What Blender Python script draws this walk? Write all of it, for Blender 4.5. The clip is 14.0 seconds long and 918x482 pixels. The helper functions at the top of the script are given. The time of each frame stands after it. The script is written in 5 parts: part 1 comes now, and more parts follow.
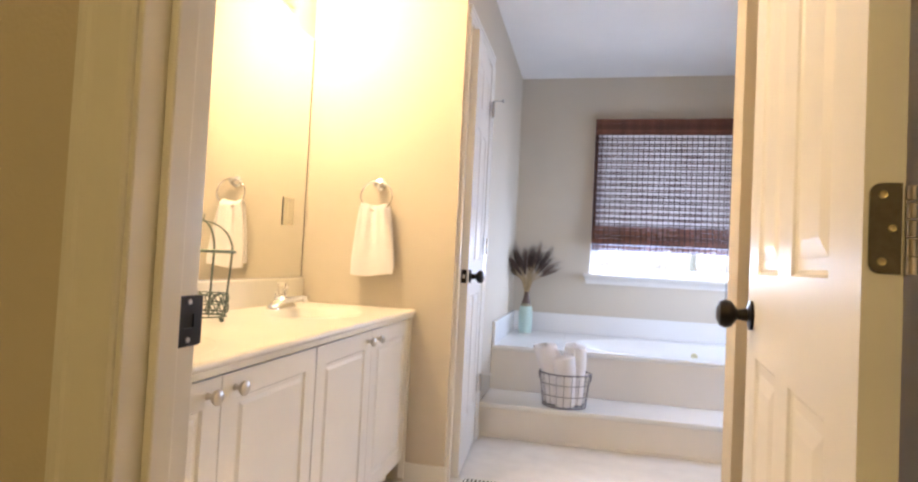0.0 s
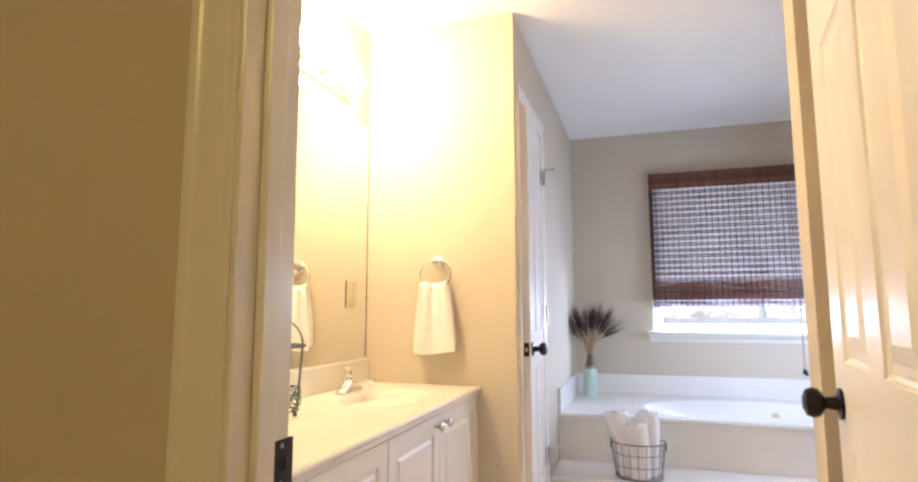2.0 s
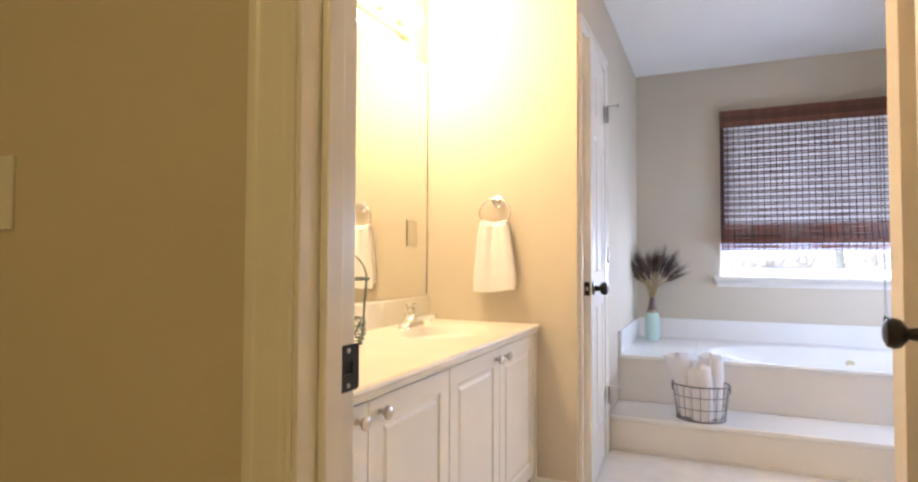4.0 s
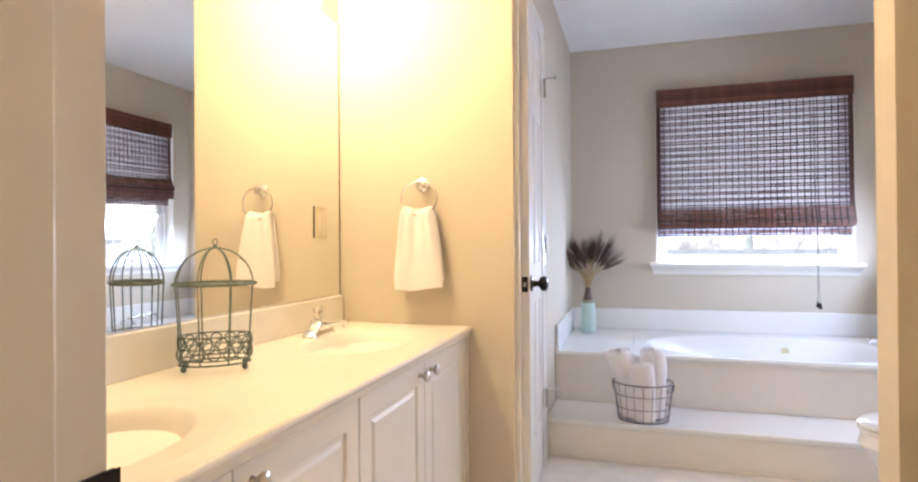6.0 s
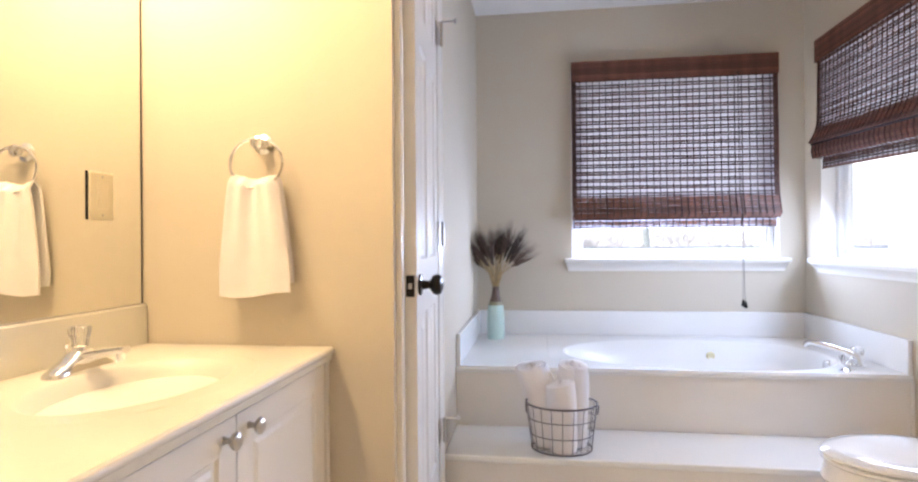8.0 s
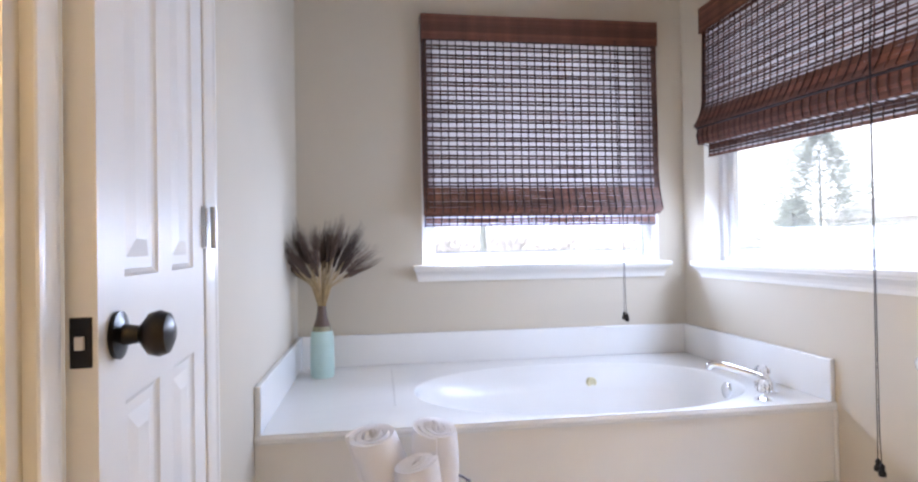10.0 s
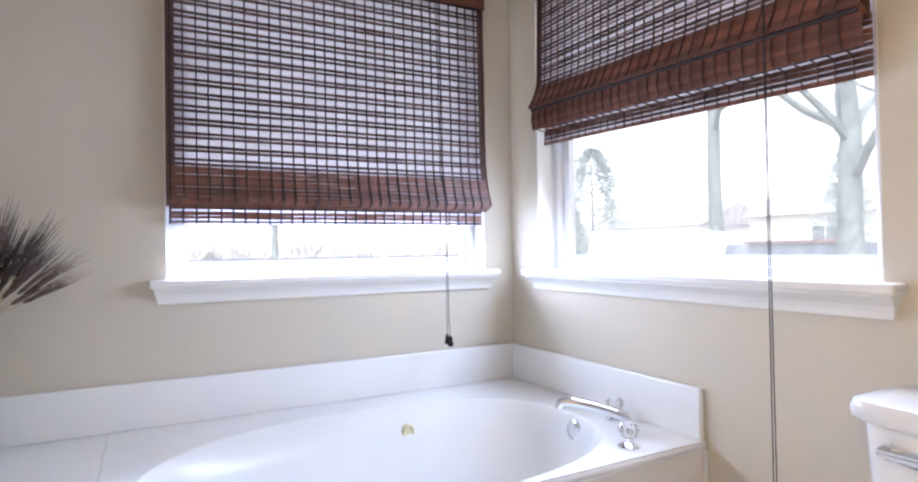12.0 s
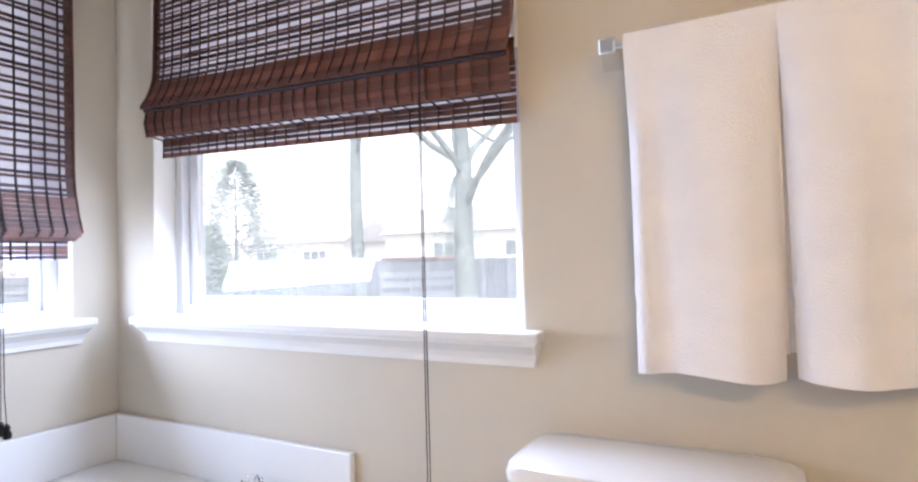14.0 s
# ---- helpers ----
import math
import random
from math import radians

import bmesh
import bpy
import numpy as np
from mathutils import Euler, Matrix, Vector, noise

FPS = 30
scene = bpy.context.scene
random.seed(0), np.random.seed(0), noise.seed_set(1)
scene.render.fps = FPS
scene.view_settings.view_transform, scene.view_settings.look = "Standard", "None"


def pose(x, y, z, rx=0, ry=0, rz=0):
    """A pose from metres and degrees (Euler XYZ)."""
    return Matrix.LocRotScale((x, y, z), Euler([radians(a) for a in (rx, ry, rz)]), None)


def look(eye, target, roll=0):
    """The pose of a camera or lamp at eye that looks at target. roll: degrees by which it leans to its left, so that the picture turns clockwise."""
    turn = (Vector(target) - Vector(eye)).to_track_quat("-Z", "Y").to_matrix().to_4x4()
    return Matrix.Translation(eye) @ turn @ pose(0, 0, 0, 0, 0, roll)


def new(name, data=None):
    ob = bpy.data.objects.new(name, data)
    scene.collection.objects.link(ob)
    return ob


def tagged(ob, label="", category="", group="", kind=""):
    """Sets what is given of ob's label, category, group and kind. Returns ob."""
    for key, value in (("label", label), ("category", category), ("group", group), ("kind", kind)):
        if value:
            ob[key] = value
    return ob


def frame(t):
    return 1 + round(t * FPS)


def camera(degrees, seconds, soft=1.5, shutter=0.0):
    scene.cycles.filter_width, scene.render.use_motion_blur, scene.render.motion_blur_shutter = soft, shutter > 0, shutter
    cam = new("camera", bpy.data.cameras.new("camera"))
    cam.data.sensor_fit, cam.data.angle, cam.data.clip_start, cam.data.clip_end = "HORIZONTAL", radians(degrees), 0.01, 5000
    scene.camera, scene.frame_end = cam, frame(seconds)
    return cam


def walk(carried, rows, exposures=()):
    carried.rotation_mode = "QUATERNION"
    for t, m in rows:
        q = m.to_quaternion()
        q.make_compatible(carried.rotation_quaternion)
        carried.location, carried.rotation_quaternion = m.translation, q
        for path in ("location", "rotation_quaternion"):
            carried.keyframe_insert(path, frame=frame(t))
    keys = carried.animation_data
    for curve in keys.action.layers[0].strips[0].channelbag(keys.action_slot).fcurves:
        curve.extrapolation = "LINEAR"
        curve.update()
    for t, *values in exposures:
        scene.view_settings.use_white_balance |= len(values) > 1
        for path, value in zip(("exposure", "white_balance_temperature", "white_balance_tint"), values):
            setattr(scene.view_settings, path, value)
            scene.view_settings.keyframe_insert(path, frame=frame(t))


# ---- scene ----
cam = camera(76.9, 14.0, soft=2.3)
PATH = [
    (0, (-1.36, -4.564, 0.973), (-1.794, -2.613, 1.038), 2.9),
    (0.5, (-1.358, -4.567, 0.966), (-1.817, -2.622, 1.048), 2.4),
    (1, (-1.368, -4.585, 0.967), (-1.875, -2.655, 1.101), 1.5),
    (1.5, (-1.412, -4.593, 1.031), (-1.952, -2.676, 1.215), 0.8),
    (2, (-1.38, -4.599, 1.072), (-1.989, -2.709, 1.312), -0.1),
    (2.5, (-1.354, -4.608, 1.065), (-2.025, -2.746, 1.353), -0.8),
    (3, (-1.365, -4.621, 1.044), (-2.071, -2.779, 1.374), -1.3),
    (3.5, (-1.377, -4.606, 1.013), (-2.176, -2.782, 1.204), 0.0),
    (3.7, (-1.376, -4.604, 1.016), (-2.196, -2.783, 1.125), 0.3),
    (5.8, (-1.502, -4.29, 1.074), (-2.104, -2.383, 1.07), -0.3),
    (6, (-1.492, -4.239, 1.058), (-2.069, -2.324, 1.069), -0.4),
    (6.5, (-1.491, -4.1, 1.039), (-1.999, -2.166, 1.059), -0.5),
    (7, (-1.491, -3.953, 1.021), (-1.933, -2.002, 1.041), -0.6),
    (7.5, (-1.519, -3.768, 1.022), (-1.876, -1.8, 1.029), -0.4),
    (7.7, (-1.531, -3.707, 1.022), (-1.857, -1.734, 1.026), -0.4),
    (9.8, (-1.555, -2.827, 1.011), (-1.335, -0.839, 1.026), -0.9),
    (10, (-1.548, -2.756, 1.007), (-1.269, -0.775, 1.025), -0.9),
    (10.5, (-1.514, -2.565, 1.011), (-1.072, -0.615, 1.021), -0.6),
    (11, (-1.482, -2.403, 1.002), (-0.881, -0.495, 1.016), -0.5),
    (11.5, (-1.47, -2.249, 0.999), (-0.688, -0.408, 1.014), -0.5),
    (12, (-1.374, -2.095, 1.002), (-0.436, -0.329, 1.032), -0.9),
    (12.5, (-1.299, -1.986, 1.027), (-0.188, -0.323, 1.053), -1.2),
    (13, (-1.215, -1.895, 1.059), (0.118, -0.405, 1.092), -1.1),
    (13.5, (-1.15, -1.834, 1.076), (0.405, -0.576, 1.126), -0.9),
    (14, (-1.154, -1.889, 1.076), (0.611, -0.951, 1.132), -1.5),
]
walk(cam, [(t, look(eye, target, roll)) for t, eye, target, roll in PATH], [(0.0, 1.16, 6400, 20), (7.5, 1.13, 6400, 20), (10.0, 1.04, 6400, 20), (14.0, 1.05, 6400, 20)])

# ---- light ----
world = bpy.data.worlds.new("overcast_sky")
scene.world = world
world.use_nodes = True
wn = world.node_tree
bg = wn.nodes["Background"]
sky = wn.nodes.new("ShaderNodeTexSky")
sky.sky_type = "NISHITA"
sky.sun_disc = False
sky.sun_elevation = radians(55)
sky.sun_rotation = radians(229)
sky.dust_density = 1.0
sky.air_density = 1.0
bg.inputs["Strength"].default_value = 0.15
hs = wn.nodes.new("ShaderNodeHueSaturation")
hs.inputs["Saturation"].default_value = 0.25
hs.inputs["Value"].default_value = 1.75
wn.links.new(sky.outputs["Color"], hs.inputs["Color"])
wn.links.new(hs.outputs["Color"], bg.inputs["Color"])

sun_data = bpy.data.lights.new("sun", "SUN")
sun_data.energy = 3.0
sun_data.angle = radians(14)
sun_data.color = (1.0, 0.96, 0.9)
sun = new("sun", sun_data)
sun.matrix_world = look((-16, -14, 30), (0, 0, 0))


def window_light(name, m, w, h, power, color):
    d = bpy.data.lights.new(name, "AREA")
    d.shape, d.size, d.size_y = "RECTANGLE", w, h
    d.energy, d.color = power, color
    ob = new(name, d)
    ob.matrix_world = m
    return ob


DAY = (0.58, 0.745, 1.0)
window_light("window_light_back", look((-0.76, 0.070, 1.02), (-0.76, -1.0, 0.60)), 1.00, 0.13, 8.8, DAY)
window_light("window_light_side", look((0.045, -0.87, 1.22), (-1.0, -0.87, 0.63)), 1.00, 0.22, 8.0, DAY)

# ---- materials ----


def principled(name, color, rough=0.5, metal=0.0, spec=0.5, vary=0.06, scale=3.0, bump=0.02, bscale=60.0, coat=0.0):
    m = bpy.data.materials.new(name)
    m.use_nodes = True
    nt = m.node_tree
    p = nt.nodes["Principled BSDF"]
    p.inputs["Roughness"].default_value = rough
    p.inputs["Metallic"].default_value = metal
    p.inputs["Specular IOR Level"].default_value = spec
    p.inputs["Coat Weight"].default_value = coat
    tc = nt.nodes.new("ShaderNodeTexCoord")
    n1 = nt.nodes.new("ShaderNodeTexNoise")
    n1.inputs["Scale"].default_value = scale
    n1.inputs["Detail"].default_value = 6.0
    nt.links.new(tc.outputs["Object"], n1.inputs["Vector"])
    r = nt.nodes.new("ShaderNodeValToRGB")
    r.color_ramp.elements[0].position, r.color_ramp.elements[1].position = 0.3, 0.7
    r.color_ramp.elements[0].color = (*[c * (1 - vary) for c in color], 1)
    r.color_ramp.elements[1].color = (*[min(1, c * (1 + vary)) for c in color], 1)
    nt.links.new(n1.outputs["Fac"], r.inputs["Fac"])
    nt.links.new(r.outputs["Color"], p.inputs["Base Color"])
    if bump:
        n2 = nt.nodes.new("ShaderNodeTexNoise")
        n2.inputs["Scale"].default_value = bscale
        n2.inputs["Detail"].default_value = 4.0
        nt.links.new(tc.outputs["Object"], n2.inputs["Vector"])
        b = nt.nodes.new("ShaderNodeBump")
        b.inputs["Strength"].default_value = bump
        b.inputs["Distance"].default_value = 0.01
        nt.links.new(n2.outputs["Fac"], b.inputs["Height"])
        nt.links.new(b.outputs["Normal"], p.inputs["Normal"])
    return m


def random_tint(m, lo, hi):
    """Vary the base colour from piece to piece."""
    nt = m.node_tree
    p = nt.nodes["Principled BSDF"]
    link = p.inputs["Base Color"].links[0]
    src = link.from_socket
    info = nt.nodes.new("ShaderNodeObjectInfo")
    mp = nt.nodes.new("ShaderNodeMapRange")
    mp.inputs["To Min"].default_value, mp.inputs["To Max"].default_value = lo, hi
    nt.links.new(info.outputs["Random"], mp.inputs["Value"])
    mx = nt.nodes.new("ShaderNodeVectorMath")
    mx.operation = "SCALE"
    nt.links.new(src, mx.inputs[0])
    nt.links.new(mp.outputs["Result"], mx.inputs["Scale"])
    nt.links.new(mx.outputs["Vector"], p.inputs["Base Color"])
    return m


PAINT = principled("beige_wall_paint", (0.61, 0.55, 0.455), 0.75, vary=0.025, scale=1.6, bump=0.06, bscale=180)
CEIL = principled("white_ceiling_paint", (0.86, 0.86, 0.86), 0.9, vary=0.02, bump=0.12, bscale=140)
TRIM = principled("white_semigloss_paint", (0.80, 0.78, 0.74), 0.28, vary=0.02, scale=4, bump=0.015, bscale=30)
DOORP = principled("white_door_paint", (0.80, 0.78, 0.75), 0.40, vary=0.02, scale=5, bump=0.02, bscale=45)
CABP = principled("white_cabinet_laminate", (0.86, 0.84, 0.80), 0.34, vary=0.02, scale=5, bump=0.0)
FLOORM = principled("pale_vinyl_floor", (0.79, 0.755, 0.71), 0.42, vary=0.06, scale=9, bump=0.04, bscale=50)
CARPET = principled("tan_carpet", (0.35, 0.29, 0.21), 0.95, vary=0.15, scale=40, bump=0.5, bscale=300)
MARBLE = principled("cream_cultured_marble", (0.75, 0.725, 0.65), 0.28, vary=0.04, scale=5, bump=0.0, coat=0.08)
TUBM = principled("white_cultured_marble", (0.83, 0.83, 0.82), 0.26, vary=0.02, scale=4, bump=0.0, coat=0.06)
# TUBM's marble again, with the fronts' shaded beige put into its colour.
SKIRT = principled("shaded_off_white_tub_fronts", (0.82, 0.785, 0.74), 0.30, vary=0.03, scale=3, bump=0.01, bscale=20)
PORC = principled("white_porcelain", (0.82, 0.82, 0.82), 0.08, vary=0.01, bump=0.0, coat=0.5)
CHROME = principled("chrome", (0.82, 0.83, 0.85), 0.08, 1.0, vary=0.02, bump=0.0)
NICKEL = principled("brushed_nickel", (0.62, 0.58, 0.52), 0.28, 1.0, vary=0.05, scale=30, bump=0.0)
STEEL = principled("satin_steel_hinge", (0.50, 0.48, 0.45), 0.35, 1.0, vary=0.08, scale=40, bump=0.0)
BLACK = principled("oil_rubbed_bronze", (0.018, 0.015, 0.013), 0.30, 0.6, vary=0.25, scale=25, bump=0.02)
TOWEL = principled("white_terry_cloth", (0.87, 0.84, 0.845), 0.95, vary=0.03, scale=12, bump=0.35, bscale=320)
REED = random_tint(principled("dark_brown_reed", (0.150, 0.054, 0.033), 0.5, vary=0.35, scale=14, bump=0.1, bscale=120), 0.55, 1.25)
BAND = principled("brown_edge_tape", (0.085, 0.036, 0.024), 0.7, vary=0.3, scale=60, bump=0.1, bscale=300)
THREAD = principled("black_brown_thread", (0.032, 0.021, 0.024), 0.8, vary=0.2, scale=50, bump=0.0)
# Backlit darkness put into the open-weave reeds; also the second blind's brown threads.
BACKLIT_BROWN = random_tint(principled("backlit_reed_and_brown_thread", (0.075, 0.031, 0.026), 0.55, vary=0.35, scale=14, bump=0.1, bscale=120), 0.6, 1.3)
HINGEM = principled("worn_bronze_hinge", (0.13, 0.115, 0.085), 0.38, 0.9, vary=0.3, scale=40, bump=0.03, bscale=200)
BRASS = principled("dull_brass_screw", (0.52, 0.43, 0.24), 0.35, 1.0, vary=0.15, scale=60, bump=0.0)
WIRE = principled("dark_green_wire", (0.15, 0.19, 0.155), 0.5, 0.4, vary=0.35, scale=60, bump=0.02)
BWIRE = principled("grey_black_wire", (0.15, 0.135, 0.155), 0.45, 0.6, vary=0.2, scale=40, bump=0.0)
MINT = principled("mint_ceramic_glaze", (0.52, 0.70, 0.66), 0.30, vary=0.05, scale=10, bump=0.02)
NECK = principled("brown_ceramic_neck", (0.14, 0.09, 0.07), 0.45, vary=0.2, scale=25, bump=0.03)
STALK = random_tint(principled("straw_stalk", (0.50, 0.37, 0.20), 0.7, vary=0.2, scale=40, bump=0.0), 0.7, 1.2)
EAR = random_tint(principled("dark_dried_wheat_ear", (0.10, 0.065, 0.05), 0.85, vary=0.35, scale=60, bump=0.0), 0.5, 1.5)
IVORY = principled("ivory_plastic", (0.74, 0.68, 0.52), 0.35, vary=0.02, bump=0.0)
WHITEP = principled("white_plastic", (0.78, 0.76, 0.72), 0.35, vary=0.02, bump=0.0)
YELP = principled("yellowed_plastic", (0.72, 0.66, 0.42), 0.35, vary=0.04, scale=30, bump=0.0)
VINYL = principled("white_vinyl_sash", (0.82, 0.82, 0.82), 0.35, vary=0.02, bump=0.0)
LAWN = principled("winter_lawn", (0.24, 0.22, 0.16), 0.95, vary=0.35, scale=0.6, bump=0.4, bscale=8)
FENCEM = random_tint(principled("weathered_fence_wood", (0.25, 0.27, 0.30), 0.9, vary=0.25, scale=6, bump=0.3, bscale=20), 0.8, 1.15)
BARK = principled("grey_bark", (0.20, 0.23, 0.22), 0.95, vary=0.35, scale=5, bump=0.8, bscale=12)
# Outdoor glare and haze are put into this green, paler than real needles.
NEEDLE = principled("haze_paled_evergreen_needles", (0.26, 0.31, 0.28), 0.9, vary=0.4, scale=3, bump=0.0)
GLAZE = principled("olive_glaze_drip", (0.34, 0.33, 0.22), 0.4, vary=0.35, scale=40, bump=0.02)
CAPRED = principled("faded_red_brown_cap_board", (0.30, 0.20, 0.19), 0.9, vary=0.2, scale=6, bump=0.2, bscale=20)
# Distance haze is put into the pale colour of the added far woods.
WOODS = principled("haze_paled_far_woods", (0.66, 0.63, 0.61), 0.95, vary=0.3, scale=0.3, bump=0.0)
SIDING = principled("pale_house_siding", (0.80, 0.79, 0.78), 0.7, vary=0.04, scale=1, bump=0.0)
SHINGLE = principled("grey_roof_shingle", (0.40, 0.39, 0.39), 0.9, vary=0.25, scale=4, bump=0.3, bscale=6)
# Opaque panes: the grey of reflected sky is put into their colour.
DARKGL = principled("sky_tinted_window_glass", (0.18, 0.20, 0.22), 0.1, vary=0.1, bump=0.0)
# Near-black: painted shade of hollows, and the dark edges at the mirror.
DARKV = principled("dark_void", (0.02, 0.02, 0.02), 0.9, vary=0.1, bump=0.0)


def glassy(name, color, rough=0.0, ior=1.45):
    m = bpy.data.materials.new(name)
    m.use_nodes = True
    p = m.node_tree.nodes["Principled BSDF"]
    p.inputs["Base Color"].default_value = (*color, 1)
    p.inputs["Transmission Weight"].default_value = 1.0
    p.inputs["Roughness"].default_value = rough
    p.inputs["IOR"].default_value = ior
    return m


ACRYLIC = glassy("clear_acrylic", (0.96, 0.96, 0.96), 0.03, 1.49)


def pane_material():
    m = bpy.data.materials.new("window_glass")
    m.use_nodes = True
    nt = m.node_tree
    nt.nodes.remove(nt.nodes["Principled BSDF"])
    out = nt.nodes["Material Output"]
    tr, gl, mx = [nt.nodes.new(k) for k in ("ShaderNodeBsdfTransparent", "ShaderNodeBsdfGlossy", "ShaderNodeMixShader")]
    tr.inputs["Color"].default_value = (0.95, 0.97, 0.97, 1)
    gl.inputs["Roughness"].default_value = 0.0
    mx.inputs[0].default_value = 0.04
    # a translucent layer that lays a haze of glare over the view outside
    veil, hz = nt.nodes.new("ShaderNodeBsdfTranslucent"), nt.nodes.new("ShaderNodeMixShader")
    veil.inputs["Color"].default_value = (0.86, 0.93, 1.0, 1)
    hz.inputs[0].default_value = 0.13
    nt.links.new(tr.outputs[0], hz.inputs[1])
    nt.links.new(veil.outputs[0], hz.inputs[2])
    nt.links.new(hz.outputs[0], mx.inputs[1])
    nt.links.new(gl.outputs[0], mx.inputs[2])
    nt.links.new(mx.outputs[0], out.inputs["Surface"])
    return m


PANE = pane_material()


def weave_material():
    """Pale fine fibre between the reeds: part open, part translucent."""
    m = bpy.data.materials.new("pale_woven_fibre")
    m.use_nodes = True
    nt = m.node_tree
    nt.nodes.remove(nt.nodes["Principled BSDF"])
    out = nt.nodes["Material Output"]
    tr, tl, df, m1, m2 = [nt.nodes.new(k) for k in ("ShaderNodeBsdfTransparent", "ShaderNodeBsdfTranslucent", "ShaderNodeBsdfDiffuse", "ShaderNodeMixShader", "ShaderNodeMixShader")]
    tc = nt.nodes.new("ShaderNodeTexCoord")
    nz = nt.nodes.new("ShaderNodeTexNoise")
    mp = nt.nodes.new("ShaderNodeMapping")
    mp.inputs["Scale"].default_value = (14, 14, 330)
    nz.inputs["Scale"].default_value = 1.0
    nt.links.new(tc.outputs["Object"], mp.inputs["Vector"])
    nt.links.new(mp.outputs["Vector"], nz.inputs["Vector"])
    rp = nt.nodes.new("ShaderNodeMapRange")
    rp.inputs["From Min"].default_value, rp.inputs["From Max"].default_value = 0.35, 0.65
    rp.inputs["To Min"].default_value, rp.inputs["To Max"].default_value = 0.84, 0.98
    nt.links.new(nz.outputs["Fac"], rp.inputs["Value"])
    tl.inputs["Color"].default_value = (0.56, 0.53, 0.62, 1)
    df.inputs["Color"].default_value = (0.30, 0.25, 0.25, 1)
    m1.inputs[0].default_value = 0.35
    nt.links.new(tl.outputs[0], m1.inputs[1])
    nt.links.new(df.outputs[0], m1.inputs[2])
    nt.links.new(rp.outputs["Result"], m2.inputs[0])
    nt.links.new(tr.outputs[0], m2.inputs[1])
    nt.links.new(m1.outputs[0], m2.inputs[2])
    nt.links.new(m2.outputs[0], out.inputs["Surface"])
    return m


WEAVE = weave_material()


def glow(name, color, strength):
    m = bpy.data.materials.new(name)
    m.use_nodes = True
    nt = m.node_tree
    nt.nodes.remove(nt.nodes["Principled BSDF"])
    e = nt.nodes.new("ShaderNodeEmission")
    e.inputs["Color"].default_value = (*color, 1)
    e.inputs["Strength"].default_value = strength
    nt.links.new(e.outputs[0], nt.nodes["Material Output"].inputs["Surface"])
    return m


BULB = glow("lit_frosted_globe", (1.0, 0.74, 0.385), 82.0)
DOME = glow("lit_warm_dome_glass", (1.0, 0.74, 0.27), 40.0)
MIRROR = principled("mirror_silver", (0.93, 0.94, 0.92), 0.0, 1.0, vary=0.0, bump=0.0)

# ---- mesh helpers ----
ORIGIN = {}


def mesh_of(name, bm, mat, smooth=False, origin=(0, 0, 0)):
    o = Vector(origin)
    for v in bm.verts:
        v.co -= o
    bmesh.ops.recalc_face_normals(bm, faces=bm.faces)
    me = bpy.data.meshes.new(name)
    bm.to_mesh(me)
    bm.free()
    if smooth:
        for p in me.polygons:
            p.use_smooth = True
        me.set_sharp_from_angle(angle=radians(40))
    if mat:
        me.materials.append(mat)
    return me


def structure(name, bm, mat, label, category, smooth=False):
    ob = new(name, mesh_of(name, bm, mat, smooth))
    ORIGIN[ob.name] = Vector((0, 0, 0))
    return tagged(ob, label, category, kind="structure")


def thing(name, loc, label, category, group="", kind=""):
    ob = new(name)
    ob.location = loc
    ob.empty_display_size = 0.05
    ORIGIN[ob.name] = Vector(loc)
    return tagged(ob, label, category, group, kind)


def part(name, bm, mat, parent, label="", smooth=False):
    o = ORIGIN[parent.name]
    ob = new(name, mesh_of(name, bm, mat, smooth, o))
    ob.parent = parent
    ORIGIN[ob.name] = o
    if label:
        tagged(ob, label)
    return ob


def piece(name, me, parent, loc, rot=None):
    """One more object on a shared mesh, at a place given in the world."""
    ob = new(name, me)
    ob.parent = parent
    ob.location = Vector(loc) - ORIGIN[parent.name]
    if rot:
        ob.rotation_euler = rot
    return ob


def box(bm, lo, hi, bevel=0.0, seg=2):
    lo, hi = [min(a, b) for a, b in zip(lo, hi)], [max(a, b) for a, b in zip(lo, hi)]
    c = [(a + b) / 2 for a, b in zip(lo, hi)]
    s = [b - a for a, b in zip(lo, hi)]
    r = bmesh.ops.create_cube(bm, size=1.0, matrix=Matrix.Translation(c) @ Matrix.Diagonal((*s, 1)))
    if bevel:
        es = list({e for v in r["verts"] for e in v.link_edges})
        bmesh.ops.bevel(bm, geom=es, offset=bevel, segments=seg, affect="EDGES", profile=0.5)
    return bm


def bx(lo, hi, bevel=0.0, seg=2):
    return box(bmesh.new(), lo, hi, bevel, seg)


def lathe(bm, profile, center, n=32, axis="z", cap=True):
    """Turn (radius, height) pairs about an axis through center."""
    c = Vector(center)

    def put(r, h, a):
        u, v = r * math.cos(a), r * math.sin(a)
        if axis == "z":
            return c + Vector((u, v, h))
        if axis == "x":
            return c + Vector((h, u, v))
        return c + Vector((u, h, v))

    rings = [[bm.verts.new(put(r, h, 2 * math.pi * k / n)) for k in range(n)] for r, h in profile]
    for a, b in zip(rings, rings[1:]):
        for k in range(n):
            bm.faces.new((a[k], a[(k + 1) % n], b[(k + 1) % n], b[k]))
    if cap:
        bm.faces.new(rings[0])
        bm.faces.new(rings[-1])
    return bm


